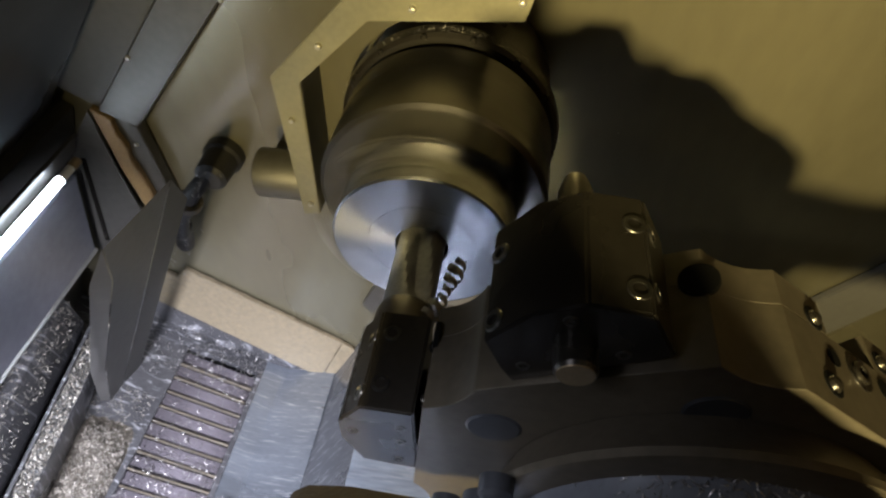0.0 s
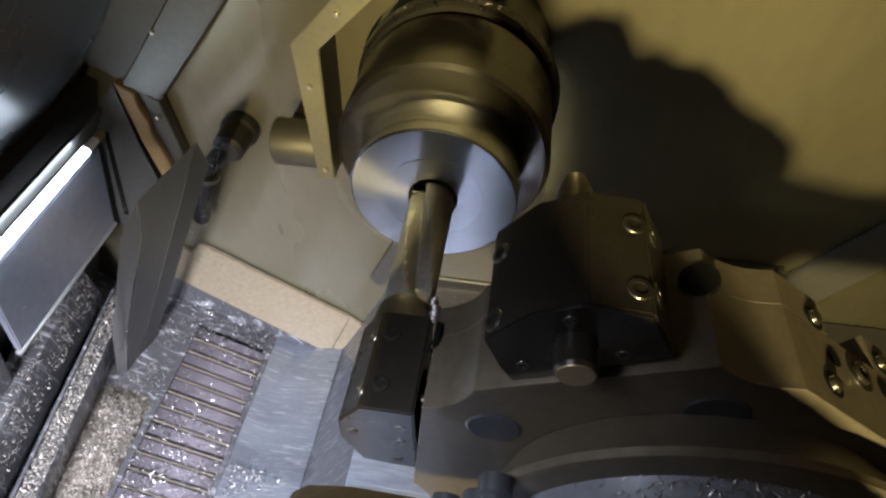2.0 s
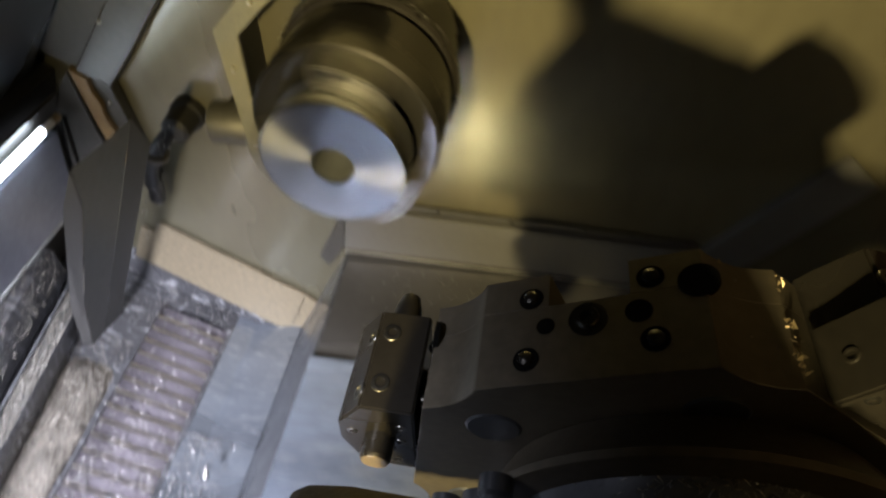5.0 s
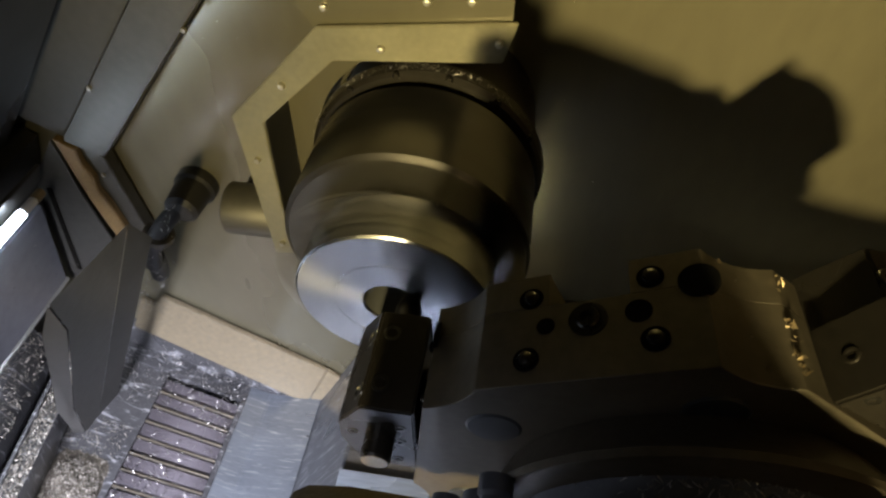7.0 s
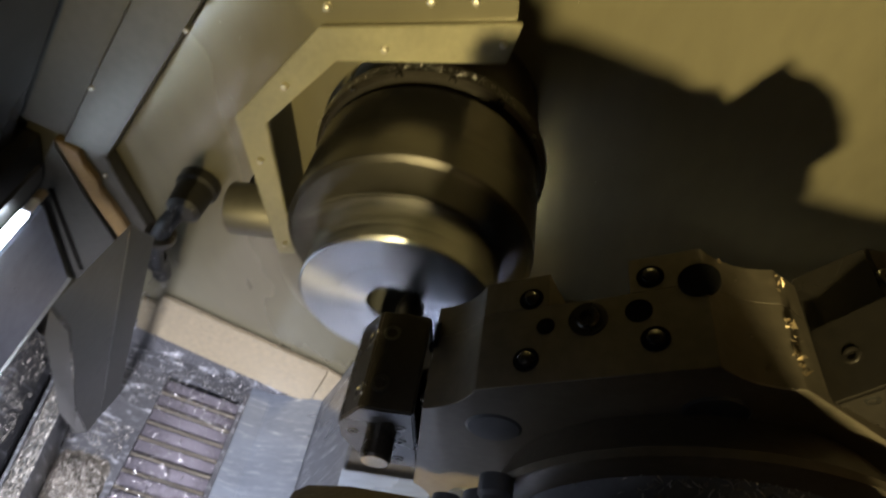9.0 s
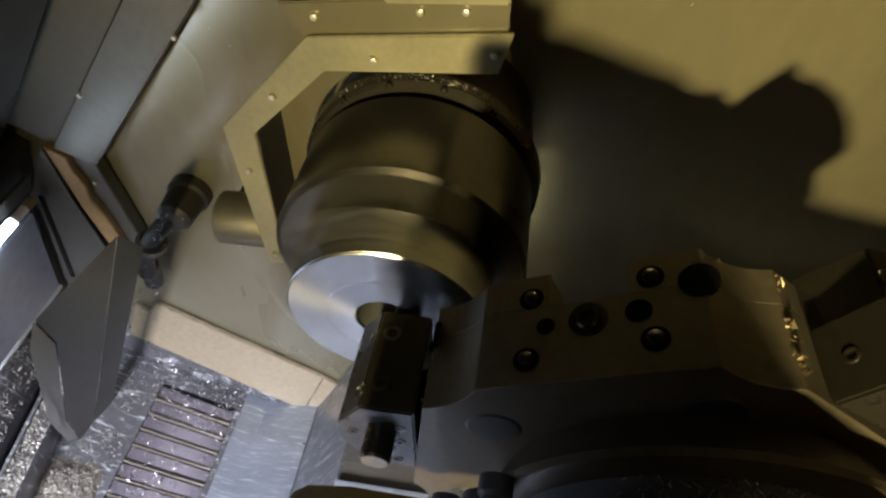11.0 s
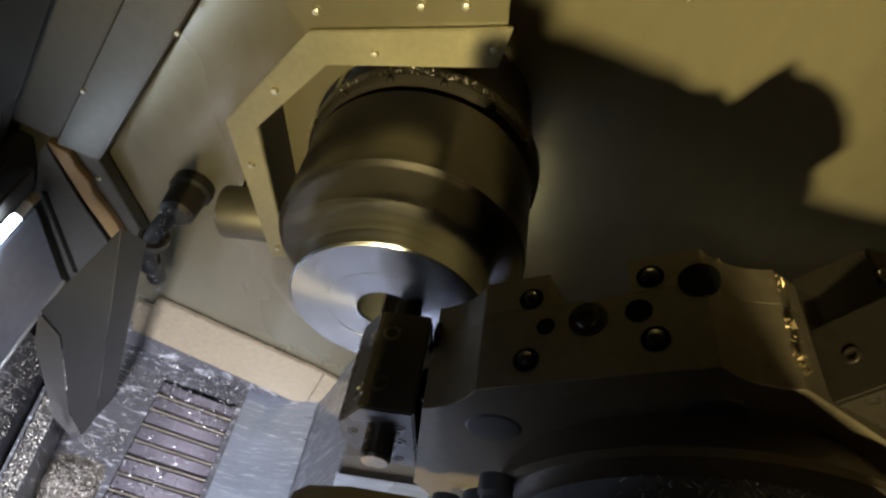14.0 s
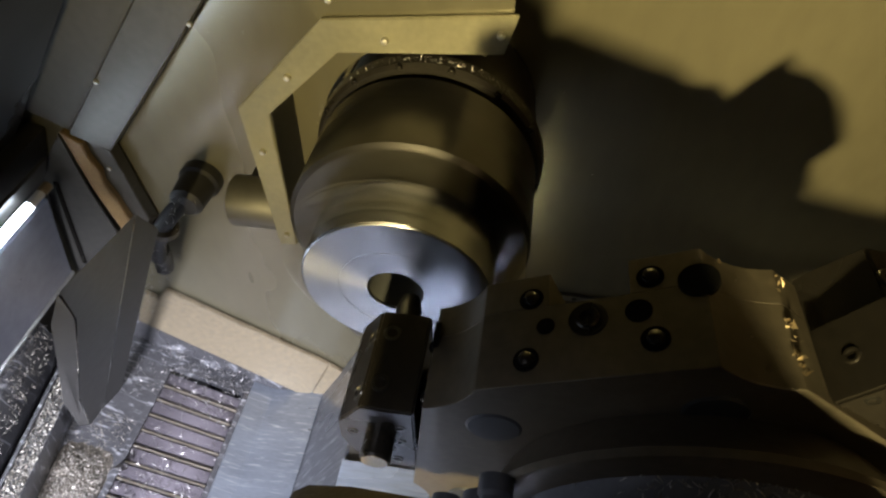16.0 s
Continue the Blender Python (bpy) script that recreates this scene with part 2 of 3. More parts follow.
structure("wall_rear", poly_prism([(0.10, 0.585), (0.95, 0.010), (0.98, 0.03), (0.12, 0.62)], -1.42, YW), M_RUST, LEVEL, "sloping brown-stained rear panel of the enclosure")
structure("ceiling", box(-0.9, 0.12, -1.42, YW, 0.62, 0.65), M_INNER, LEVEL, "grey sheet metal roof of the enclosure", "ceiling")
structure("way_cover", box(-0.090, 0.95, -1.42, YW - 0.004, -0.42, -0.388), M_COVER, SLANT, "wet brushed steel way cover on the slant bed", "cover")
structure("way_cover_front", bevel(box(-0.094, 0.95, -1.40, 0.020, -0.390, -0.380), 0.0015), M_COVER_B, SLANT, "wet brushed steel telescopic way cover plate", "cover")
structure("chip_pan", box(-0.5, 0.15, -1.42, YW, -0.78, -0.745), M_PAN, LEVEL, "wet grey chip pan floor strewn with swarf", "pan")
structure("pan_side", bevel(poly_prism([(0.012, -0.716), (0.050, -0.716), (0.1275, -0.6555), (0.1275, -0.76), (0.012, -0.76)], -1.42, YW - 0.002), 0.002), M_SIDE, LEVEL, "wet sloping steel side of the chip pan", "pan")
structure("bed_side", bevel(poly_prism([(0.128, -0.655), (0.113, -0.385), (0.16, -0.385), (0.18, -0.76), (0.128, -0.76)], -1.42, YW - 0.002), 0.0015), M_STEEP, LEVEL, "dark wet side of the slant bed with coolant runs", "bed")
structure("pan_ledge", box(-0.26, 0.012, 0.199, YW - 0.002, -0.76, -0.716), M_PAN, LEVEL, "wet ledge behind the chip grate", "pan")
structure("pan_back", box(-0.262, 0.126, 0.2262, YW - 0.001, -0.715, -0.640), M_PAN, LEVEL, "wet upstand of the chip pan along the headstock wall", "pan")
structure("pan_floor_front", box(-0.262, -0.134, -1.42, 0.199, -0.76, -0.722), M_PAN, LEVEL, "wet pan floor beside the grate heaped with fine swarf", "pan")
structure("front_kerb", bevel(poly_prism([(0.0135, -0.745), (0.0135, -0.726), (0.001, -0.640), (-0.001, -0.637), (-0.003, -0.645), (-0.024, -0.648), (-0.025, -0.634), (-0.029, -0.634), (-0.039, -0.745)], -0.46, 0.155), 0.001), M_KERB, KERB, "wet sheet metal kerb with a swarf-filled ledge", "kerb")
structure("front_shelf", bevel(poly_prism([(-0.040, -0.70), (-0.040, -0.655), (-0.070, -0.600), (-0.090, -0.597), (-0.094, -0.585), (-0.10, -0.585), (-0.10, -0.70)], -0.46, 0.15), 0.001), M_KERB, KERB, "dark sheet metal gutter under the door", "gutter")
# lower front of the enclosure, leaning panels
structure("front_panel_upper", bevel(poly_prism([(-0.2785, -0.257), (-0.2255, -0.015), (-0.086, 0.62), (-0.134, 0.62), (-0.2776, -0.050), (-0.323, -0.262)], 0.206, YW - 0.003), 0.0012), M_FRONT, LEVEL, "leaning grey sheet metal corner panel")
structure("front_panel_side", bevel(poly_prism([(-0.325, -0.262), (-0.2800, -0.050), (-0.1364, 0.62), (-0.30, 0.62), (-0.43, -0.05), (-0.43, -0.262)], 0.212, YW - 0.003), 0.001), M_INNER, LEVEL, "dark grey sheet metal panel between the corner and the door")
structure("front_panel_lower", bevel(poly_prism([(-0.281, -0.264), (-0.318, -0.262), (-0.225, -0.44), (-0.195, -0.40)], 0.212, YW - 0.003), 0.001), M_FRONT, LEVEL, "grey sheet metal corner panel below the fold")
structure("corner_seal", bevel(poly_prism([(-0.331, -0.260), (-0.307, -0.262), (-0.300, -0.280), (-0.284, -0.296), (-0.280, -0.312), (-0.262, -0.332), (-0.231, -0.378), (-0.246, -0.394), (-0.287, -0.335)], 0.2025, 0.2115), 0.001), M_BRASS, LEVEL, "worn brown sealing strip along the corner", "seal")
structure("front_backing", poly_prism([(-0.42, -0.30), (-0.36, -0.30), (-0.32, -0.75), (-0.42, -0.75)], -1.42, YW - 0.003), M_FRONT, LEVEL, "grey sheet metal front of the enclosure")
structure("wall_front", poly_prism([(-0.43, -0.30), (-0.375, -0.30), (-0.19, 0.62), (-0.25, 0.62)], -1.42, 0.20), M_DOOR, LEVEL, "dark leaning door of the enclosure")

upper = bpy.data.objects["front_panel_upper"]
for x, y, z in ((-0.230, 0.203, -0.045), (-0.3005, 0.203, -0.165), (-0.186, 0.203, 0.14), (-0.258, 0.203, 0.03), (-0.276, 0.203, -0.285)):
    part("rivet", turned([(0.0, 0.0), (0.0006, 0.0022), (0.003, 0.0028), (0.003, 0)], 12), M_RIVET, upper, "", Matrix.Translation((x, y, z)))
door = thing("door_panel", LEVEL, "dark glossy door panel with a steel bottom bead", "door")
part("panel", bevel(poly_prism([(-0.341, -0.372), (-0.331, -0.366), (-0.296, -0.512), (-0.304, -0.516)], -0.035, 0.188), 0.0015), M_GLOSS, door)
led = thing("led_tube", LEVEL, "lit cool white machine light tube with metal end cap", "lamp")
TX, TZ = -0.326, -0.324


def round_bar(r):
    return [(TX + r * math.cos(i * math.pi / 8), TZ + r * math.sin(i * math.pi / 8)) for i in range(16)]


part("tube", poly_prism(round_bar(0.0052), -1.25, 0.142), M_LED, led, "glowing white tube")
part("clear_end", bevel(poly_prism(round_bar(0.0050), 0.1425, 0.164), 0.0008), M_CHROME, led, "unlit grey end of the tube")
part("end_cap", bevel(poly_prism(round_bar(0.0056), 0.1645, 0.178), 0.001), M_BOLT, led, "brass-coloured end cap")
part("trough", bevel(box(TX - 0.016, TX - 0.012, -1.25, 0.196, TZ - 0.012, TZ + 0.020), 0.0008), M_FRONT, led, "wet sheet metal backing")
part("bead", bevel(box(-0.301, -0.293, -0.040, 0.190, -0.520, -0.513), 0.001), M_STEEL, door, "thin steel bottom bead")
part("side_frame", bevel(poly_prism([(-0.332, -0.264), (-0.348, -0.345), (-0.298, -0.535), (-0.262, -0.535), (-0.254, -0.400), (-0.294, -0.337)], 0.2030, 0.2055), 0.0006), M_FRONT, door, "grey door edge frame")
part("frame_groove", bevel(poly_prism([(-0.334, -0.350), (-0.328, -0.347), (-0.284, -0.500), (-0.290, -0.503)], 0.2005, 0.2026), 0.0006), M_DARK, door, "dark gap beside the panel")
part("apron", bevel(poly_prism([(-0.349, -0.375), (-0.340, -0.372), (-0.300, -0.590), (-0.310, -0.596)], -1.30, -0.045), 0.0015), M_PAN, door, "grey door apron with dried drips")

post = thing("guard_post", LEVEL, "folded dark sheet metal guard post beside the door", "post")


def plate(points, thick, name, mat, label=""):
    """A sheet through the given corners."""
    bm = bmesh.new()
    f = bm.faces.new([bm.verts.new(p) for p in points])
    bmesh.ops.solidify(bm, geom=[f], thickness=thick)
    bmesh.ops.recalc_face_normals(bm, faces=bm.faces)
    return part(name, bm, mat, post, label)


plate([(-0.2058, -0.030, -0.13), (-0.1943, 0.058, -0.13), (-0.1891, 0.098, -0.722), (-0.193, 0.070, -0.722), (-0.1988, 0.026, -0.50), (-0.2026, -0.004, -0.22)], 0.003, "side_plate", M_POST)
plate([(-0.1939, 0.0585, -0.13), (-0.185, 0.104, -0.205), (-0.180, 0.138, -0.722), (-0.1887, 0.0985, -0.722)], 0.003, "back_flange", M_SKIRT, "lighter folded back flange")
plate([(-0.2064, -0.031, -0.132), (-0.2032, -0.005, -0.22), (-0.1994, 0.025, -0.50), (-0.1936, 0.069, -0.722), (-0.206, 0.062, -0.722), (-0.213, 0.016, -0.50), (-0.2165, -0.017, -0.22)], 0.002, "front_flange", M_SKIRT, "lighter folded front flange")

strip = thing("chip_deflector", LEVEL, "tan rubber chip deflector strip along the headstock wall", "strip")
part("strip", bevel(poly_prism([(-0.204, -0.652), (-0.207, -0.556), (-0.186, -0.558), (-0.180, -0.526), (0.0955, -0.548), (0.1115, -0.692)], 0.223, 0.2305), 0.0015), M_STRIP, strip)
part("end_piece", bevel(poly_prism([(0.0970, -0.548), (0.1300, -0.558), (0.1270, -0.694), (0.1130, -0.692)], 0.2235, 0.2305), 0.0015), M_STRIP, strip)

skirt = thing("wall_skirt", SLANT, "grey folded sheet metal skirt along the foot of the wall", "skirt")
part("lower_strip", bevel(poly_prism([(-0.0816, -0.2745), (0.4464, -0.2935), (0.475, -0.384), (-0.096, -0.371)], 0.2195, 0.231), 0.0015), M_SKIRT, skirt)
part("rising_strip", bevel(poly_prism([(0.4474, -0.2935), (0.563, -0.104), (0.614, -0.145), (0.476, -0.384)], 0.2205, 0.231), 0.0015), M_SKIRT, skirt)
part("end_gusset", bevel(poly_prism([(-0.0826, -0.2745), (-0.097, -0.371), (-0.128, -0.42), (-0.142, -0.40)], 0.2195, 0.231), 0.001), M_FRONT, skirt, "dark end gusset")
part("bottom_lip", bevel(poly_prism([(-0.095, -0.3725), (0.472, -0.3855), (0.472, -0.3875), (-0.095, -0.3765)], 0.2165, 0.2192), 0.0006), M_STEEL, skirt, "thin bright folded lip")
# thin darker strip along the skirt's upper edge
part("upper_band", bevel(poly_prism([(-0.079, -0.2725), (0.445, -0.2915), (0.440, -0.2800), (-0.079, -0.2600)], 0.2265, 0.231), 0.0008), M_FRONT, skirt, "thin darker strip above the skirt")
for x in (-0.07, 0.06, 0.17, 0.28, 0.43):
    part("screw_head", turned([(0, 0), (0, 0.003), (0.004, 0.004), (0.004, 0)], 10), M_SCREW, skirt, "", Matrix.Translation((x, 0.2230, -0.2665 - 0.036 * (x + 0.079))))

# ---- chip grate ----
grate = thing("chip_grate", LEVEL, "worn mauve-grey slatted chip conveyor grate", "grate")
part("frame_front", bevel(box(-0.134, -0.124, -1.2, 0.199, -0.745, -0.716), 0.001), M_PAN, grate)
part("frame_back", bevel(box(0.004, 0.012, -1.2, 0.199, -0.745, -0.715), 0.001), M_PAN, grate)
slat = None
for i in range(48):
    y = 0.178 - 0.0262 * i
    if slat is None:
        slat = part("slat", bevel(poly_prism([(-0.124, -0.728), (0.004, -0.728), (0.004, -0.7245), (-0.124, -0.7245)], -0.0105, 0.0115), 0.0012), M_GRATE, grate, "", Matrix.Translation((0, y, 0)))
        me = slat.data
        lip_me = mesh_from("lip", bevel(box(-0.124, 0.004, -0.0125, -0.0106, -0.730, -0.7205), 0.0008), M_LIP)
    else:
        ob = new("slat", me)
        ob.parent = grate
        ob.matrix_basis = Matrix.Translation((0, y, random.uniform(-0.001, 0.001))) @ Matrix.Rotation(random.uniform(-0.006, 0.006), 4, "Z")
    lip = new("slat_lip", lip_me)
    lip.parent = grate
    lip.matrix_basis = Matrix.Translation((0, y, random.uniform(-0.001, 0.001))) @ Matrix.Rotation(random.uniform(-0.008, 0.008), 4, "Z")


# ---- swarf ----
def chips(name, count, where, size, m, label, mat, flat=0.5, slim=(0.07, 0.17)):
    """Many small curled chips in one mesh; where() gives a place and a size factor, or None."""
    rng = random.Random(name)
    verts, faces = [], []
    while count > 0:
        count -= 1
        got = where(rng)
        if got is None:
            continue
        place, k = got
        length = size * k * rng.uniform(0.5, 1.5)
        wide = length * rng.uniform(*slim)
        arc = rng.uniform(0.5, 2.6)
        turn = Euler((rng.gauss(0, flat), rng.gauss(0, flat), rng.uniform(0, 6.28))).to_matrix()
        base = len(verts)
        n = 4
        radius = length / arc
        for i in range(n):
            a = arc * (i / (n - 1) - 0.5)
            for s in (-1, 1):
                v = turn @ Vector((radius * math.sin(a), s * wide / 2 + wide * 0.3 * i / n, radius * (math.cos(a) - math.cos(arc / 2))))
                verts.append(tuple(Vector(place) + v))
        for i in range(n - 1):
            b = base + 2 * i
            faces.append((b, b + 1, b + 3, b + 2))
    me = bpy.data.meshes.new(name)
    me.from_pydata(verts, [], faces)
    me.materials.append(mat)
    ob = new(name, me)
    ob.matrix_basis = m
    return tagged(ob, label, "swarf", kind="stuff")


def heap_height(x, y):
    """Height of the fine swarf on the pan floor beside the grate."""
    if y > 0.045:
        return 0.0
    side = max(0.0, 1 - abs((x + 0.174 + 0.10 * min(0.0, y)) / (0.040 - 0.01 * min(0.0, y))) ** 3)
    edge = min(1.0, max(0.0, (0.045 - y) / 0.05))
    return side * edge * (0.018 + 0.008 * noise.noise(Vector((x * 30, y * 30, 0)))) + 0.002 * noise.noise(Vector((x * 150, y * 150, 3)))


bm = bmesh.new()
NX, NY = 40, 200
grid = [[bm.verts.new((-0.258 + 0.126 * i / NX, 0.10 - 0.9 * j / NY, -0.7235 + heap_height(-0.258 + 0.126 * i / NX, 0.10 - 0.9 * j / NY))) for i in range(NX + 1)] for j in range(NY + 1)]
for j in range(NY):
    for i in range(NX):
        bm.faces.new((grid[j][i], grid[j][i + 1], grid[j + 1][i + 1], grid[j + 1][i]))
bmesh.ops.recalc_face_normals(bm, faces=bm.faces)
ob = new("swarf_heap", mesh_from("swarf_heap", bm, M_HEAP))
ob.matrix_basis = LEVEL
tagged(ob, "heap of fine glittering aluminium swarf on the pan floor", "swarf", kind="stuff")


def on_heap(r):
    x, y = r.uniform(-0.255, -0.135), 0.1 - 0.55 * r.random() ** 1.0
    h = heap_height(x, y)
    if h < 0.006 and r.random() > 0.25:
        return None
    return (x, y, -0.722 + h), 1.0


def on_grate(r):
    y = r.uniform(-0.62, 0.2)
    x = r.uniform(-0.128, 0.008)
    if r.random() > min(1.0, 0.10 + max(0.0, (0.10 - y) / 0.22)):
        return None
    clump = noise.noise(Vector((x * 25, y * 25, 7)))
    if clump < r.uniform(-0.6, 0.25):
        return None
    return (x, y, -0.7215 + r.uniform(0, 0.006)), 1.0


def on_side(r):
    y = r.uniform(-0.60, -0.02)
    x = r.uniform(0.016, 0.095)
    if x > 0.075 and r.random() < 0.6:
        return None
    return (x, y, (-0.714 if x < 0.05 else -0.714 + (x - 0.05) * 0.78) + r.uniform(0, 0.006)), 1.0


def on_kerb(r):
    return (r.uniform(-0.0235, -0.002), r.uniform(-0.44, 0.155), -0.644 + r.uniform(0, 0.009)), 1.0


def on_shelf(r):
    y, x = r.uniform(-0.44, 0.15), r.uniform(-0.092, -0.044)
    if noise.noise(Vector((y * 22, x * 30, 1))) < r.uniform(-0.35, 0.3):
        return None
    return (x, y, -0.596 - max(0.0, x + 0.07) * 1.83 + r.uniform(0, 0.005)), 1.0


def on_back(r):
    x = r.uniform(-0.25, 0.01)
    return (x, 0.228 - 0.10 * r.random() ** 1.4, (-0.714 if x > -0.134 else -0.718) + r.uniform(0, 0.004)), 1.0


chips("fine_swarf", 21000, on_heap, 0.0025, LEVEL, "fine glittering aluminium chips covering the heap", M_FINE, 0.6, (0.2, 0.4))
chips("grate_swarf", 11000, on_grate, 0.0064, LEVEL, "bright aluminium chips scattered over the slatted grate", M_CHIP, 0.5, (0.05, 0.11))
chips("side_swarf", 3600, on_side, 0.0064, LEVEL, "bright aluminium chips piled beside the grate", M_CHIP, 0.5, (0.05, 0.11))
chips("kerb_swarf", 4200, on_kerb, 0.0036, KERB, "aluminium chips filling the ledge under the door", M_FINE, 0.6, (0.2, 0.4))
chips("shelf_swarf", 3200, on_shelf, 0.0045, KERB, "clumps of chips in the gutter under the door", M_FINE, 0.7)
chips("wall_foot_swarf", 1100, on_back, 0.0055, LEVEL, "loose chips along the foot of the headstock wall", M_CHIP, 0.6)
chips("back_swarf", 260, lambda r: ((r.uniform(-0.25, 0.10), 0.2255, -0.712 + 0.06 * r.random() ** 1.5), 1.0), 0.005, LEVEL, "chips clinging to the upstand of the pan", M_CHIP, 1.2)
chips("cover_swarf", 260, lambda r: ((r.uniform(-0.03, 0.20), r.uniform(-0.02, 0.20), -0.3865), 1.0), 0.0042, SLANT, "a few bright chips on the wet way cover", M_CHIP, 0.3)
chips("plate_swarf", 260, lambda r: ((r.uniform(-0.09, 0.25), r.uniform(-0.45, 0.0), -0.3785), 1.0), 0.003, SLANT, "a few tiny chips on the telescopic cover", M_CHIP, 0.3)
chips("wall_specks", 60, lambda r: ((r.uniform(-0.4, 0.2), YW - 0.001, r.uniform(-0.3, 0.25)), 1.0), 0.003, SLANT, "tiny chips stuck to the headstock wall", M_CHIP, 1.2)
chips("door_specks", 45, lambda r: ((r.uniform(-0.352, -0.30), r.uniform(-0.2, 0.2), r.uniform(-0.45, -0.35)), 1.0), 0.004, LEVEL, "tiny chips stuck to the door", M_CHIP, 1.2)

sheet = thing("white_sheet", LEVEL @ pose(0.075, -0.285, -0.665, 0, -38, 0), "plain white plastic sheet lying on the pan side", "sheet")
part("sheet_body", bevel(box(-0.05, 0.075, -0.12, 0.060, 0.0, 0.003), 0.001), M_WHITE, sheet)

# ---- headstock, chuck and workpiece ----
chuck = thing("lathe_chuck", SLANT, "dark steel three-jaw lathe chuck gripping an aluminium blank", "chuck")
part("chuck_body", turned([(0.055, 0.03), (0.052, 0.035), (0.047, 0.088), (0.050, 0.092), (0.126, 0.092), (0.128, 0.09), (0.128, 0.03)], 96), M_CHUCK, chuck)
part("spindle_nose", turned([(0.128, 0.075), (0.240, 0.075)], 64), M_DARK, chuck)
for k in range(3):
    jaw = part("jaw", bevel(poly_prism([(-0.015, 0.0690), (0.015, 0.0690), (0.013, 0.0890), (-0.013, 0.0890)], 0.015, 0.052), 0.002), M_JAW, chuck, "steel jaw with a cap screw", Matrix.Rotation(radians(120 * k + 34), 4, "Y"))
    part("jaw_step", bevel(box(-0.009, 0.009, 0.010, 0.018, 0.0688, 0.074), 0.001), M_JAW, jaw)
    part("cap_screw", screw(0.0062, 0.01), M_CHUCK, jaw, "", Matrix.Translation((0, 0.0135, 0.0805)))
blank = part("workpiece", turned([(0.105, 0.0200), (0.0, 0.0200), (-0.0006, 0.0206), (-0.0006, 0.0402), (-0.0004, 0.0404), (-0.0004, 0.0408), (-0.0006, 0.0410), (-0.0006, 0.0665), (0.0006, 0.068), (0.037, 0.068), (0.038, 0.066), (0.038, 0.0285), (0.105, 0.0285), (0.105, 0.0200)], 160), M_ALU, chuck, "bright turned aluminium blank with a bored hole")
part("bore_wall", turned([(0.0012, 0.0198), (0.088, 0.0198), (0.088, 0.0)], 64), M_BORE, chuck, "grey bored wall")
flange = thing("spindle_flange", SLANT, "dark headstock flange ring strewn with chips", "flange")
part("ring", turned([(0.136, 0.08), (0.136, 0.094), (0.139, 0.097), (0.150, 0.098), (0.152, 0.092), (YW, 0.088)], 96), M_DARK, flange)
for a in range(-60, 80, 24):
    part("flange_screw", screw(0.003, 0.004), M_DARK, flange, "", Matrix.Rotation(radians(a), 4, "Y") @ Matrix.Translation((0, 0.1355, 0.0945)))

cover = thing("headstock_cover", SLANT, "yellowish angular sheet metal cover round the chuck", "cover")
OUTER = [(-0.145, -0.099), (-0.146, 0.059), (-0.066, 0.138), (0.066, 0.150)]
INNER = [(-0.128, -0.097), (-0.121, 0.056), (-0.058, 0.114), (0.058, 0.122)]
part("face_plate", bevel(poly_prism(OUTER + INNER[::-1], 0.114, 0.118), 0.0008), M_PLATE, cover, "yellowish bare metal face plate with rivets")
RECESS = 0.166
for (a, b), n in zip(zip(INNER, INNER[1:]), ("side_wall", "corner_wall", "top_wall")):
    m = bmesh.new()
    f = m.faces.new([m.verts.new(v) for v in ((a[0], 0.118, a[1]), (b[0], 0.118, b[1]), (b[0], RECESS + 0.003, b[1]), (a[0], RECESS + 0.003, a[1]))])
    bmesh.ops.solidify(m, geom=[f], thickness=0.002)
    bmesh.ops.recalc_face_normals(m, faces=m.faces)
    # the side wall takes a darker sheet than the lit two: shade as colour
    part(n, m, M_INNER if n == "side_wall" else M_PLATE, cover, "inner casing wall with its shade in the colour" if n == "side_wall" else "")


def recess_plate():
    """A sheet from the inner edge of the face plate to a round hole for the flange."""
    bm = bmesh.new()
    line = []
    for (a, b) in zip(INNER, INNER[1:]):
        line += [Vector(a).lerp(Vector(b), i / 12) for i in range(12)]
    line.append(Vector(INNER[-1]))
    rows = []
    for p in line:
        q = p.normalized() * 0.0995
        rows.append([bm.verts.new((v.x, y, v.y)) for y in (RECESS, RECESS + 0.003) for v in (p, q)])
    for r, t in zip(rows, rows[1:]):
        for i, k in ((0, 1), (1, 3), (3, 2), (2, 0)):
            bm.faces.new((r[i], t[i], t[k], r[k]))
    bmesh.ops.recalc_face_normals(bm, faces=bm.faces)
    return bm


part("recess_plate", recess_plate(), M_WALL, cover, "oily recessed plate with a round opening")
chips("flange_swarf", 300, lambda r: (lambda a: ((0.0988 * math.sin(a), r.uniform(0.138, 0.146), 0.0988 * math.cos(a)), 1.0))(radians(r.gauss(12, 36))), 0.0024, SLANT, "glittering chips caught on the flange rim", M_CHIP, 0.9)
part("top_step", bevel(poly_prism([(-0.066, 0.128), (0.062, 0.140), (0.062, 0.172), (-0.084, 0.157)], 0.119, 0.124), 0.001), M_WALL, cover, "grey stepped casing top")
part("top_bar", bevel(poly_prism([(-0.012, 0.166), (0.062, 0.170), (0.062, 0.184), (-0.012, 0.184)], 0.108, 0.1185), 0.0015), M_PLATE, cover, "pale bar on the casing")
part("top_recess", box(-0.075, 0.062, 0.146, YW, 0.150, 0.20), M_DARK, cover, "dark casing box")
for x, z in ((-0.023, 0.126), (-0.099, 0.091), (-0.135, 0.018), (-0.135, -0.083), (0.055, 0.136)):
    part("rivet", turned([(0.1105, 0.0), (0.1112, 0.0022), (0.1142, 0.0030), (0.1142, 0)], 12), M_RIVET, cover, "", Matrix.Translation((x, 0, z)))
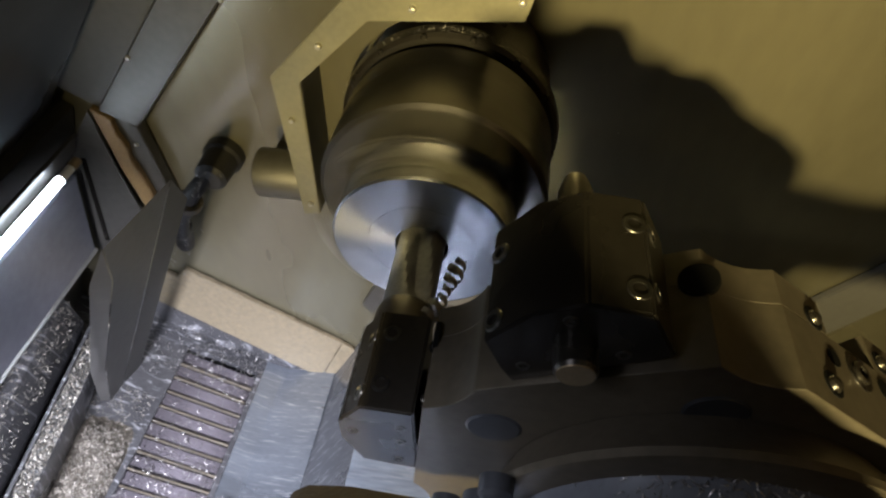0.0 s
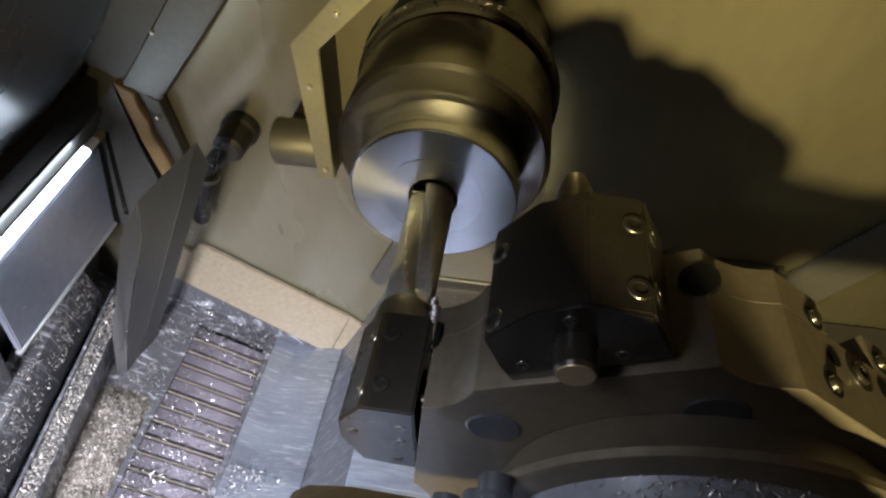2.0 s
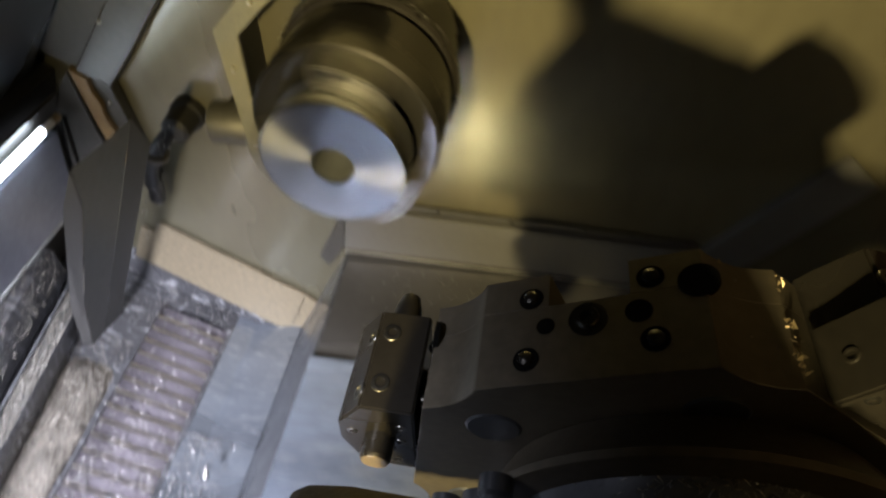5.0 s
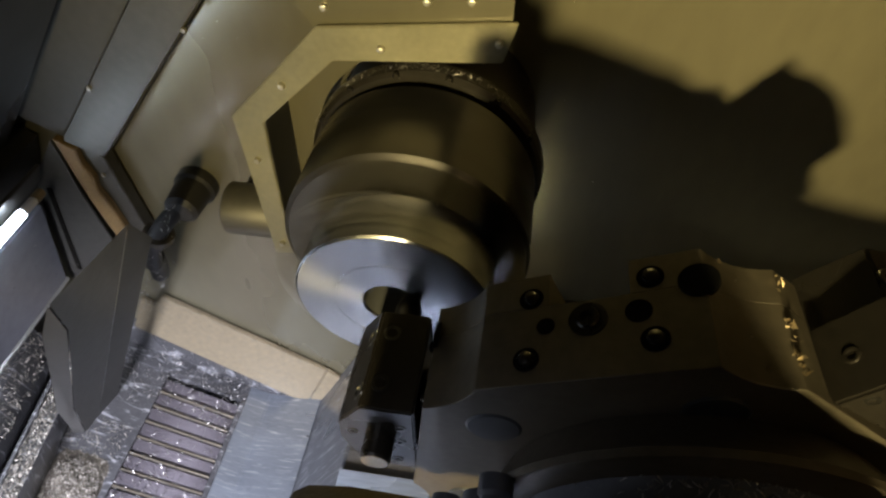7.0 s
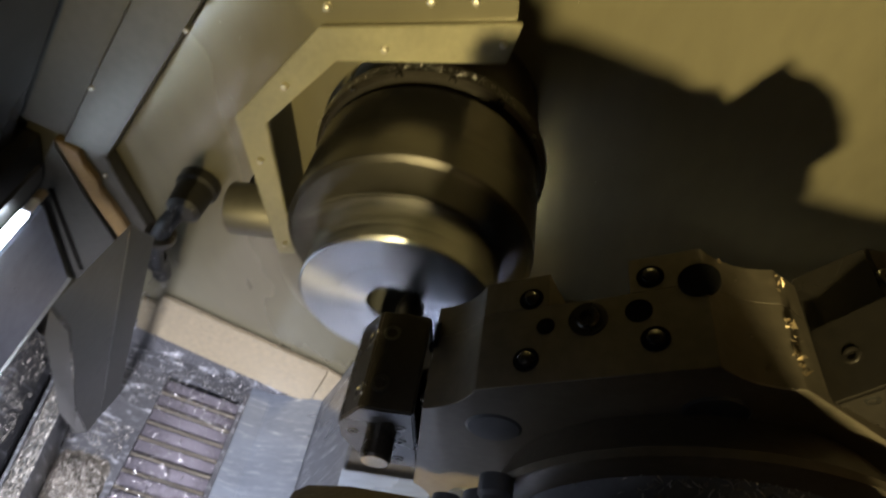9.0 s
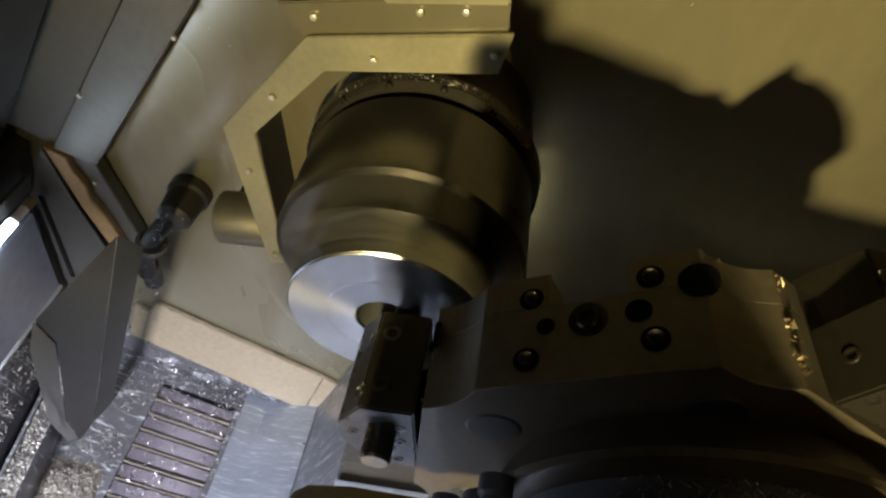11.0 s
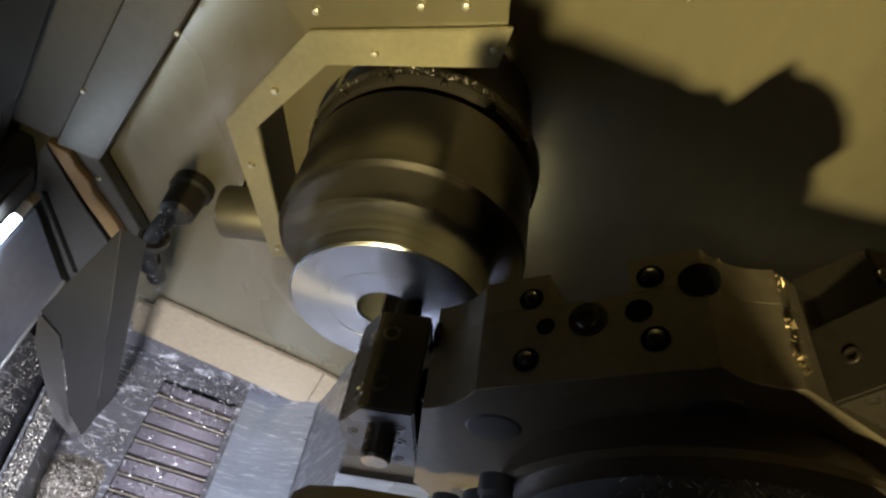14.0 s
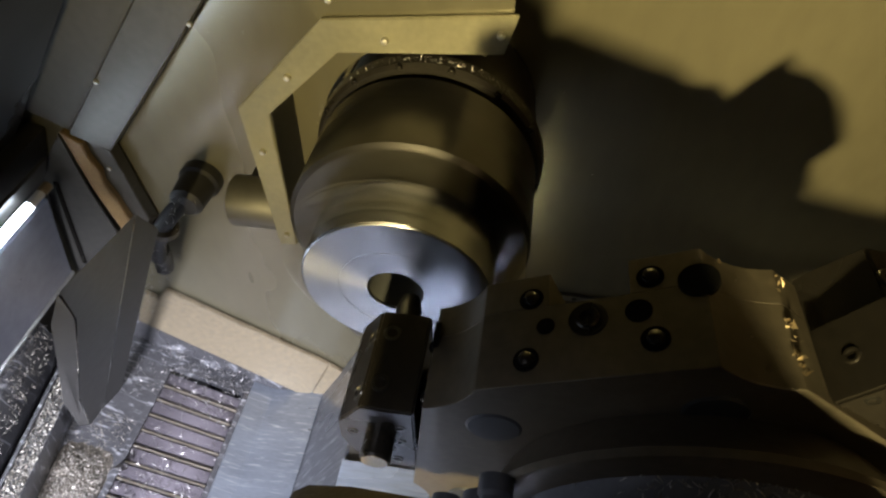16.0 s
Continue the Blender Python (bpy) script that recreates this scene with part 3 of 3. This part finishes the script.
for x, z in ((-0.060, 0.150), (0.008, 0.158), (0.036, 0.160)):
    part("rivet", turned([(0.1155, 0.0), (0.1162, 0.0022), (0.1192, 0.0030), (0.1192, 0)], 12), M_RIVET, cover, "", Matrix.Translation((x, 0, z)))

buffer_stop = thing("rubber_buffer", SLANT, "grey cylindrical buffer stub on the headstock wall", "buffer")
part("stub", turned([(-0.200, 0.0), (-0.200, 0.0245), (-0.1985, 0.026), (-0.152, 0.026), (-0.150, 0.025), (-0.150, 0.021), (-0.136, 0.021), (-0.136, 0)], 48), M_FRONT, buffer_stop, "", Matrix.Translation((0, 0.150, -0.080)) @ Matrix.Rotation(radians(-90), 4, "Z"))
part("bracket", bevel(box(-0.19, -0.145, 0.172, YW, -0.095, -0.065), 0.002), M_DARK, buffer_stop)


def tube(points, r, name, mat, parent, label=""):
    c = bpy.data.curves.new(name, "CURVE")
    c.dimensions, c.bevel_depth, c.bevel_resolution, c.use_fill_caps = "3D", r, 4, True
    sp = c.splines.new("BEZIER")
    sp.bezier_points.add(len(points) - 1)
    for b, p in zip(sp.bezier_points, points):
        b.co, b.handle_left_type, b.handle_right_type = p, "AUTO", "AUTO"
    tmp = bpy.data.objects.new(name, c)
    me = bpy.data.meshes.new_from_object(tmp)
    bpy.data.objects.remove(tmp)
    me.name = name
    me.materials.clear()
    me.materials.append(mat)
    for f in me.polygons:
        f.use_smooth = True
    ob = new(name, me)
    ob.parent = parent
    return tagged(ob, label)


nozzle = thing("coolant_nozzle", SLANT, "dark jointed coolant nozzle clogged with chips", "nozzle")
part("elbow", turned([(0.18, 0.0), (0.18, 0.014), (0.185, 0.019), (0.215, 0.021), (0.219, 0.024), (YW, 0.024)], 32), M_HOSE, nozzle, "", Matrix.Translation((-0.287, 0, -0.130)))
tube([(-0.293, 0.188, -0.132), (-0.310, 0.172, -0.148), (-0.335, 0.172, -0.185), (-0.352, 0.176, -0.225)], 0.010, "hose", M_HOSE, nozzle)
part("joint", turned([(-0.007, 0.012), (-0.004, 0.017), (0.004, 0.017), (0.007, 0.012)], 24), M_TURRET, nozzle, "", along(-0.320, 0.172, -0.163, -0.4, 0, -0.9))
tube([(-0.350, 0.180, -0.215), (-0.366, 0.196, -0.25), (-0.378, 0.203, -0.28)], 0.012, "lower_hose", M_HOSE, nozzle, "dark drooping hose")
chips("nozzle_swarf", 110, lambda r: ((-0.285 - 0.115 * (k := r.random()) + r.gauss(0, 0.008), 0.165 + r.gauss(0, 0.008), -0.118 - 0.2 * k + r.gauss(0, 0.008)), 1.0), 0.005, SLANT, "tangled chips hanging on the nozzle", M_CHIP, 1.2)

# ---- turret and tools: frame at the hub, y counted from the eye; the working tool is at (-CX, -CZ) ----
turret = thing("tool_turret", SLANT, "oily brown six-station tool turret with boring tools", "turret")
CX, CZ, AP = 0.150, -0.012, 0.126
FIRST, EDGE_A, EDGE_B = 175.4, -0.046, 0.058


def rim(notched):
    """The turret's outline: six flats with scallops between, and a slot in the middle of each flat where notched."""
    pts = []
    for k in range(6):
        a = radians(FIRST - 60 * k)
        n, t = Vector((math.cos(a), math.sin(a))), Vector((math.sin(a), -math.cos(a)))
        row = [(EDGE_A, 0), (-0.012, 0), (-0.0115, -0.026), (0.0255, -0.026), (0.026, 0), (EDGE_B, 0)] if notched else [(EDGE_A, 0), (-0.02, 0), (0.03, 0), (EDGE_B, 0)]
        pts += [tuple(n * (AP + d) + t * q) for q, d in row]
        # the scallop towards the next flat
        b = radians(FIRST - 60 * (k + 1))
        n2, t2 = Vector((math.cos(b), math.sin(b))), Vector((math.sin(b), -math.cos(b)))
        p, q = n * AP + t * EDGE_B, n2 * AP + t2 * EDGE_A
        mid = ((p + q) / 2).normalized()
        for f in (0.12, 0.3, 0.5, 0.7, 0.88):
            pts.append(tuple(p.lerp(q, f) - mid * 0.018 * f * (1 - f)))
    return pts


part("disc", bevel(poly_prism(rim(False), 0.131, 0.173), 0.0003, 1, 25), M_TURRET, turret)
part("front_ring", bevel(poly_prism(rim(True), 0.173, 0.193), 0.0003, 1, 25), M_TURRET, turret)


def station(k):
    """The pose of tool station k: the tool lies on the y axis."""
    return Matrix.Rotation(radians(60 * k), 4, "Y") @ Matrix.Translation((-CX, 0, -CZ))


def flat_pose(k, along_t, y, out=0.0):
    """A pose on the flat of station k whose -y axis points outwards."""
    a = radians(FIRST - 60 * k)
    n, t = Vector((math.cos(a), math.sin(a))), Vector((math.sin(a), -math.cos(a)))
    p = n * (AP + out) + t * along_t
    return along(p.x, y, p.y, -n.x, 0, -n.y)


BLOCK = [(-0.006, 0.041), (0.0235, 0.041), (0.0235, -0.031), (0.012, -0.031), (-0.0105, -0.028), (-0.021, -0.001), (-0.020, 0.0205)]


def holder(parent, k, name, label):
    """A tool block on station k; its own frame has the tool on its y axis."""
    h = part(name, bevel(poly_prism(BLOCK, 0.134, 0.197), 0.0012), M_DARK, parent, label, station(k))
    for x, z, y, dx, dz in ((0.0025, 0.0416, 0.1495, 0, -1), (0.0025, 0.0416, 0.182, 0, -1), (-0.0093, 0.0372, 0.1455, 0.826, -0.564), (-0.0093, 0.0372, 0.180, 0.826, -0.564), (-0.0133, -0.0233, 0.142, 0.93, 0.36), (-0.0133, -0.0233, 0.1795, 0.93, 0.36)):
        part("clamp_screw", screw(0.0054, 0.004), M_SCREW, h, "", along(x, y, z, dx, 0, dz))
    for x, z in ((-0.0125, 0.011), (0.0157, 0.0224), (0.0147, 0.0044), (0.012, -0.020)):
        part("rear_screw", screw(0.0033, 0.004), M_SCREW, h, "", Matrix.Translation((x, 0.1335, z)))
    part("mount_bolt", screw(0.0052, 0.008), M_BOLT, h, "oily brass-coloured mounting bolt", along(0.028, 0.170, 0.0225, 0.4, 0, -0.92))
    return h


def fluted(y0, y1, r, twist, seg=48, rows=40):
    """A drill body: a round bar with two twisting flutes and a pointed end."""
    bm = bmesh.new()
    rings = []
    for j in range(rows + 1):
        f = j / rows
        y = y0 + (y1 - y0) * f
        ring = []
        for i in range(seg):
            a = 2 * math.pi * i / seg
            b = (a - twist * f) % math.pi
            deep = max(0.0, 1 - ((b - 0.9) / 0.55) ** 2) * min(1.0, f * 8)
            rr = r * (1 - 0.55 * deep) * (1.0 if f < 0.93 else 1 - 0.55 * ((f - 0.93) / 0.07) ** 1.5)
            ring.append(bm.verts.new((rr * math.cos(a), y, rr * math.sin(a))))
        rings.append(ring)
    for p, q in zip(rings, rings[1:]):
        for i in range(seg):
            bm.faces.new((p[i], q[i], q[(i + 1) % seg], p[(i + 1) % seg]))
    bm.faces.new(rings[0])
    bm.faces.new(rings[-1][::-1])
    bmesh.ops.recalc_face_normals(bm, faces=bm.faces)
    return bm


drilling = holder(turret, 0, "drill_holder", "black tool block with clamp screws")
part("indexable_drill", fluted(0.225, 0.347, 0.0175, 1.6), M_DRILL, drilling, "worn steel indexable drill with twisted flutes")
part("drill_shank", turned([(0.1975, 0), (0.1975, 0.020), (0.222, 0.020), (0.228, 0.0176), (0.228, 0)], 48), M_TURRET, drilling, "dark drill shank")
part("insert", bevel(box(-0.017, -0.006, 0.340, 0.3495, 0.002, 0.006), 0.0008), M_ALU, drilling, "bright carbide insert")
boring = holder(turret, 1, "boring_bar_holder", "black tool block with clamp screws")
part("boring_bar", turned([(0.120, 0), (0.120, 0.0078), (0.1215, 0.0088), (0.223, 0.0088), (0.233, 0.006), (0.233, 0)], 40), M_DARK, boring, "dark round boring bar", Matrix.Translation((0.003, 0, 0.007)))
part("bar_end", turned([(0.1195, 0), (0.1195, 0.0075), (0.1202, 0.0078), (0.1202, 0)], 40), M_BOLT, boring, "oily tan end of the bar", Matrix.Translation((0.003, 0, 0.007)))

facing = holder(turret, 3, "facing_tool_holder", "dark tool block on a further station")
part("clamp_plate", bevel(poly_prism([(-0.024, -0.0365), (-0.024, -0.0318), (0.019, -0.0318), (0.019, -0.0365)], 0.128, 0.164), 0.0012), M_DARK, facing, "bright worn steel clamp plate")
for x in (-0.014, 0.006):
    part("plate_screw", screw(0.0036, 0.004), M_DARK, facing, "", along(x, 0.145, -0.0372, 0, 0, 1))


def edge_chips(count, seed):
    """Small chips stuck along the far edge of the scallop before station 3."""
    rng = random.Random(seed)
    bm = bmesh.new()
    a, b = radians(FIRST - 120), radians(FIRST - 180)
    n2, t2 = Vector((math.cos(b), math.sin(b))), Vector((math.sin(b), -math.cos(b)))
    n1, t1 = Vector((math.cos(a), math.sin(a))), Vector((math.sin(a), -math.cos(a)))
    for k in range(count):
        if rng.random() < 0.7:
            c = n2 * (AP + 0.0012) + t2 * (EDGE_A + rng.gauss(0, 0.0016))
        else:
            c = (n1 * AP + t1 * EDGE_B).lerp(n2 * AP + t2 * EDGE_A, rng.uniform(0.1, 0.9)) - (n1 + n2).normalized() * 0.0035
        y = rng.choice((0.142, 0.150, 0.158, 0.184)) + rng.gauss(0, 0.004)
        q = [bm.verts.new((c.x + rng.gauss(0, 0.0010), y + rng.gauss(0, 0.0013), c.y + rng.gauss(0, 0.0010))) for i in range(3)]
        bm.faces.new(q)
    return bm


stuck = part("stuck_swarf", edge_chips(55, 4), M_BOLT, turret)
tagged(stuck, "tiny bright chips stuck to the oily edge", kind="stuff")

# bolts, pins and holes on the flats; holes are black discs, their shade painted
for k in (2, 3, 1, 0):
    for t, y in ((-0.0212, 0.1786), (-0.0222, 0.144), (0.035, 0.1471), (0.0355, 0.1809)):
        seat = part("screw_seat", turned([(-0.0005, 0.0), (-0.0005, 0.0062), (0.0016, 0.0064), (0.0016, 0)], 24), M_HOLE_SHADE, turret, "counterbore drawn as a black disc", flat_pose(k, t, y))
        part("station_screw", turned([(-0.0034, 0.0), (-0.0031, 0.0018), (-0.0022, 0.0034), (0.0, 0.0042), (0.003, 0.0042), (0.003, 0)], 24), M_DARK, seat, "wet domed screw head")
    part("locating_pin", screw(0.0056, 0.006), M_DARK, turret, "", flat_pose(k, 0.0066, 0.162, 0.0024))
    part("pin_collar", turned([(-0.0006, 0.0), (-0.0006, 0.0090), (0.002, 0.0092), (0.002, 0)], 24), M_DARK, turret, "", flat_pose(k, 0.0066, 0.162))
    part("plug_hole", turned([(-0.0004, 0.0), (-0.0004, 0.0060), (0.002, 0.0060), (0.002, 0)], 24), M_HOLE_SHADE, turret, "", flat_pose(k, 0.0292, 0.1628))
    part("plug_hole", turned([(-0.0004, 0.0), (-0.0004, 0.0045), (0.002, 0.0045), (0.002, 0)], 24), M_HOLE_SHADE, turret, "", flat_pose(k, -0.0134, 0.1611))
    part("index_hole", turned([(-0.0008, 0.0), (-0.0008, 0.0088), (0.002, 0.0088), (0.002, 0)], 24), M_HOLE_SHADE, turret, "", flat_pose(k, 0.0555, 0.1748))
    a = radians(FIRST - 60 * k - 30)
    part("coolant_port", turned([(0.1300, 0.0), (0.1300, 0.013), (0.1315, 0.015), (0.1315, 0)], 32), M_PORT, turret, "grey coolant port", Matrix.Translation((0.103 * math.cos(a), 0, 0.103 * math.sin(a))))

housing = thing("turret_housing", SLANT, "dark round turret housing strewn with chips", "housing")
OFFSET = Matrix.Translation((0.020, 0, 0.008))
part("rim", turned([(0.104, 0.0), (0.104, 0.107), (0.105, 0.109), (0.109, 0.109), (0.110, 0.107), (0.1305, 0.094), (0.1305, 0)], 160), M_TURRET, housing, "", OFFSET)
part("barrel", turned([(-0.30, 0.0), (-0.30, 0.085), (0.03, 0.089), (0.105, 0.092), (0.105, 0.0)], 128), M_BARREL, housing, "", OFFSET)
for a, r, y0, y1, q in ((142, 0.103, 0.055, 0.104, 0.0065), (150, 0.098, 0.03, 0.100, 0.009), (165, 0.108, 0.06, 0.104, 0.006), (172, 0.118, 0.07, 0.10, 0.007)):
    part("pipe_fitting", turned([(y0, 0), (y0, q), (y1 - 0.01, q), (y1 - 0.008, q * 1.25), (y1, q * 1.25), (y1, 0)], 24), M_PORT, housing, "grey pipe fitting", Matrix.Translation((r * math.cos(radians(a)), 0, r * math.sin(radians(a)))))


def on_barrel(r):
    a = radians(r.gauss(92, 20))
    return (0.020 + 0.0925 * math.cos(a), r.uniform(0.02, 0.104), 0.0925 * math.sin(a) + 0.008), 1.0


housing_swarf = chips("housing_swarf", 1700, on_barrel, 0.0034, SLANT, "bluish glittering chips on top of the housing", M_CHIP, 0.8)

EYE_BACK = Matrix.Rotation(radians(90), 4, "X") @ EYE_TURN.inverted()
clamp = thing("camera_clamp", SLANT, "dark worn clamp with rubbed brass edges", "clamp")
part("clamp_body", bevel(box(-0.036, -0.001, 0.105, 0.125, -0.085, -0.0532), 0.003, 3), M_DARK, clamp)
# unseen block below the eye, outlined to cast the work light's shadow
part("shade_block", bevel(poly_prism([(-0.062, -0.288), (-0.062, -0.20), (-0.030, -0.150), (0.0, -0.132), (0.070, -0.155), (0.115, -0.185), (0.160, -0.222), (0.190, -0.243), (0.236, -0.252), (0.440, -0.245), (0.440, -0.31), (0.05, -0.31), (0.03, -0.288)], -0.02, 0.035), 0.004, 2), M_DARK, clamp, "unseen black block that shades the wall and turret", EYE_BACK)
part("clamp_trim", bevel(poly_prism([(-0.0325, -0.0524), (-0.0290, -0.0508), (-0.020, -0.0511), (-0.003, -0.0540), (-0.003, -0.0548), (-0.020, -0.0521), (-0.030, -0.0518)], 0.1042, 0.1262), 0.0006), M_RUB, clamp, "rubbed brass trim")
tube([(-0.018, 0.115, -0.075), (0.0, 0.125, -0.115), (0.040, 0.128, -0.150), (0.085, 0.185, -0.190)], 0.009, "clamp_arm", M_DARK, clamp, "dark clamp arm reaching down to the housing")


def spring(turns, radius, pitch, wire, mat, name, m, label):
    """A long curled chip as a flat ribbon wound into a coil."""
    bm = bmesh.new()
    n = int(turns * 14)
    rows = []
    for i in range(n + 1):
        a = 2 * math.pi * i / 14
        y = pitch * i / 14
        rr = radius * (0.75 + 0.25 * math.sin(i * 0.11))
        bend = 0.25 * radius * math.sin(i * 0.05)
        rows.append([bm.verts.new((rr * math.cos(a) + bend, y + w, rr * math.sin(a))) for w in (-wire, wire)])
    for p, q in zip(rows, rows[1:]):
        bm.faces.new((p[0], q[0], q[1], p[1]))
    ob = new(name, mesh_from(name, bm, mat))
    ob.matrix_basis = m
    return tagged(ob, label, "chip", "flying chips")


curl = spring(7, 0.0065, 0.0075, 0.0020, M_CHIP, "curled_chip", SLANT, "long bright curled aluminium chip off the drill")
nest = spring(4, 0.006, 0.004, 0.0016, M_CHIP, "chip_nest", SLANT, "small bright nest of chip caught at the drill")
FLY = [spring(6, 0.0050, 0.006, 0.0019, M_CHIP, "flung_chip", SLANT, "bright aluminium chip flung off the cut") for i in range(5)]


# ---- what moves ----
def motions():
    """The turret rides with the camera and indexes one station; the chuck spins, stops and spins again."""
    axis = Vector((-0.0593, 0.0, -0.3252))
    hub = [(t, Vector((x, y, z)) + axis + Vector((CX, 0, CZ))) for t, x, y, z in RIDE]
    walk(housing, [(t, SLANT @ Matrix.Translation(p)) for t, p in hub])
    walk(housing_swarf, [(t, SLANT @ Matrix.Translation(p)) for t, p in hub])
    walk(clamp, [(t, SLANT @ Matrix.Translation((x, y, z)) @ EYE_TURN @ Matrix.Rotation(radians(-90), 4, "X")) for t, x, y, z in RIDE])
    still = dict(hub)[2.55]
    rows = [(t, p, 0) for t, p in hub if t <= 2.55]
    rows += [(3.0, still, 0), (3.1, still, -9), (3.25, still, -28), (3.4, still, -47), (3.55, still, -58.5), (3.65, still, -60)]
    rows += [(t, p, -60) for t, p in hub if t > 3.7]
    walk(turret, [(t, SLANT @ Matrix.Translation(p) @ Matrix.Rotation(radians(a), 4, "Y")) for t, p, a in rows])
    spin, turns = 0.0, []
    for f in range(0, 16 * FPS + 1):
        t = f / FPS
        speed = 80.0
        if 2.1 < t < 2.6:
            speed = 80.0 * max(0.0, (2.6 - t) / 0.5)
        elif 2.6 <= t < 4.6:
            speed = 0.0
        elif 4.6 <= t < 5.4:
            speed = 80.0 * (t - 4.6) / 0.8
        turns.append((t, spin))
        spin += speed
    rest = next(s for t, s in turns if t >= 2.7)
    walk(chuck, [(t, SLANT @ Matrix.Rotation(radians(s - rest), 4, "Y")) for t, s in turns])
    # chips: off the drill, then through the air to where they lie
    tool = {t: Vector((x, y, z)) + axis for t, x, y, z in RIDE}
    lie = Vector((-0.50, 0.05, -0.545))
    walk(curl, [(t, SLANT @ Matrix.Translation(p) @ Euler(r).to_matrix().to_4x4()) for t, p, r in (
        (0.0, tool[0.0] + Vector((0.016, 0.214, 0.014)), (0.1, 0.3, -0.35)), (0.5, tool[0.5] + Vector((0.016, 0.214, 0.014)), (0.1, 0.9, -0.35)),
        (0.9, tool[0.9] + Vector((0.0, 0.24, 0.03)), (0.2, 1.0, 0.3)), (0.96, Vector((-0.014, -0.094, 0.036)), (0.2, 0.5, 1.0)), (1.04, Vector((-0.026, -0.090, 0.024)), (0.2, 0.6, 1.1)),
        (1.15, Vector((-0.30, 0.0, -0.25)), (0.6, 2.6, 1.6)), (1.35, lie, (0.4, 3.0, 2.0)), (16.0, lie, (0.4, 3.0, 2.0)))])
    flat = Vector((-0.27, -0.10, -0.60))
    walk(nest, [(t, SLANT @ Matrix.Translation(p) @ Euler((0.6, 0.4, 0.5)).to_matrix().to_4x4()) for t, p in
        [(t, v + Vector((0.021, 0.215, 0.008))) for t, v in tool.items() if t <= 2.55] + [(2.9, tool[2.55] + Vector((0.021, 0.215, 0.008))), (3.15, tool[2.55] + Vector((-0.05, 0.20, -0.12))), (3.4, flat), (16.0, flat)]])
    bore = Vector((-0.008, 0.043, 0.046))
    for ob, t0, stops in zip(FLY, (7.85, 11.85, 14.35, 15.35), (
            [(0.10, 0.10, 0.06), (0.235, 0.155, 0.068), (0.40, 0.17, -0.10), (0.45, 0.12, -0.375)], [(-0.014, -0.026, -0.044), (-0.065, -0.037, -0.034), (-0.12, -0.052, -0.016), (-0.46, -0.05, -0.58)],
            [(0.080, 0.02, 0.102), (0.106, 0.021, 0.092), (0.135, 0.021, 0.070), (0.45, 0.05, -0.375)], [(-0.05, -0.03, 0.0), (-0.30, 0.03, -0.30), (-0.49, 0.02, -0.56)])):
        rows = [(0.0, bore, 0), (t0 - 0.1, bore, 0)] + [(t0 + 0.15 * i, Vector(p), i) for i, p in enumerate(stops)] + [(16.0, Vector(stops[-1]), 2)]
        walk(ob, [(t, SLANT @ Matrix.Translation(p) @ Euler((0.15 * i, 0.3 * i, -1.35)).to_matrix().to_4x4()) for t, p, i in rows])
    # the last one flies up past the chuck and drops on the cover
    rows = [(0.0, bore), (15.3, bore), (15.38, Vector((0.177, 0.13, 0.024))), (15.45, Vector((0.191, 0.13, 0.067))), (15.55, Vector((0.225, 0.13, 0.174))), (15.65, Vector((0.245, 0.13, 0.241))), (15.9, Vector((0.60, 0.10, -0.20))), (16.0, Vector((0.62, 0.08, -0.375)))]
    walk(FLY[4], [(t, SLANT @ Matrix.Translation(p) @ Euler((0.0, 0.7, -1.35)).to_matrix().to_4x4()) for t, p in rows])


motions()
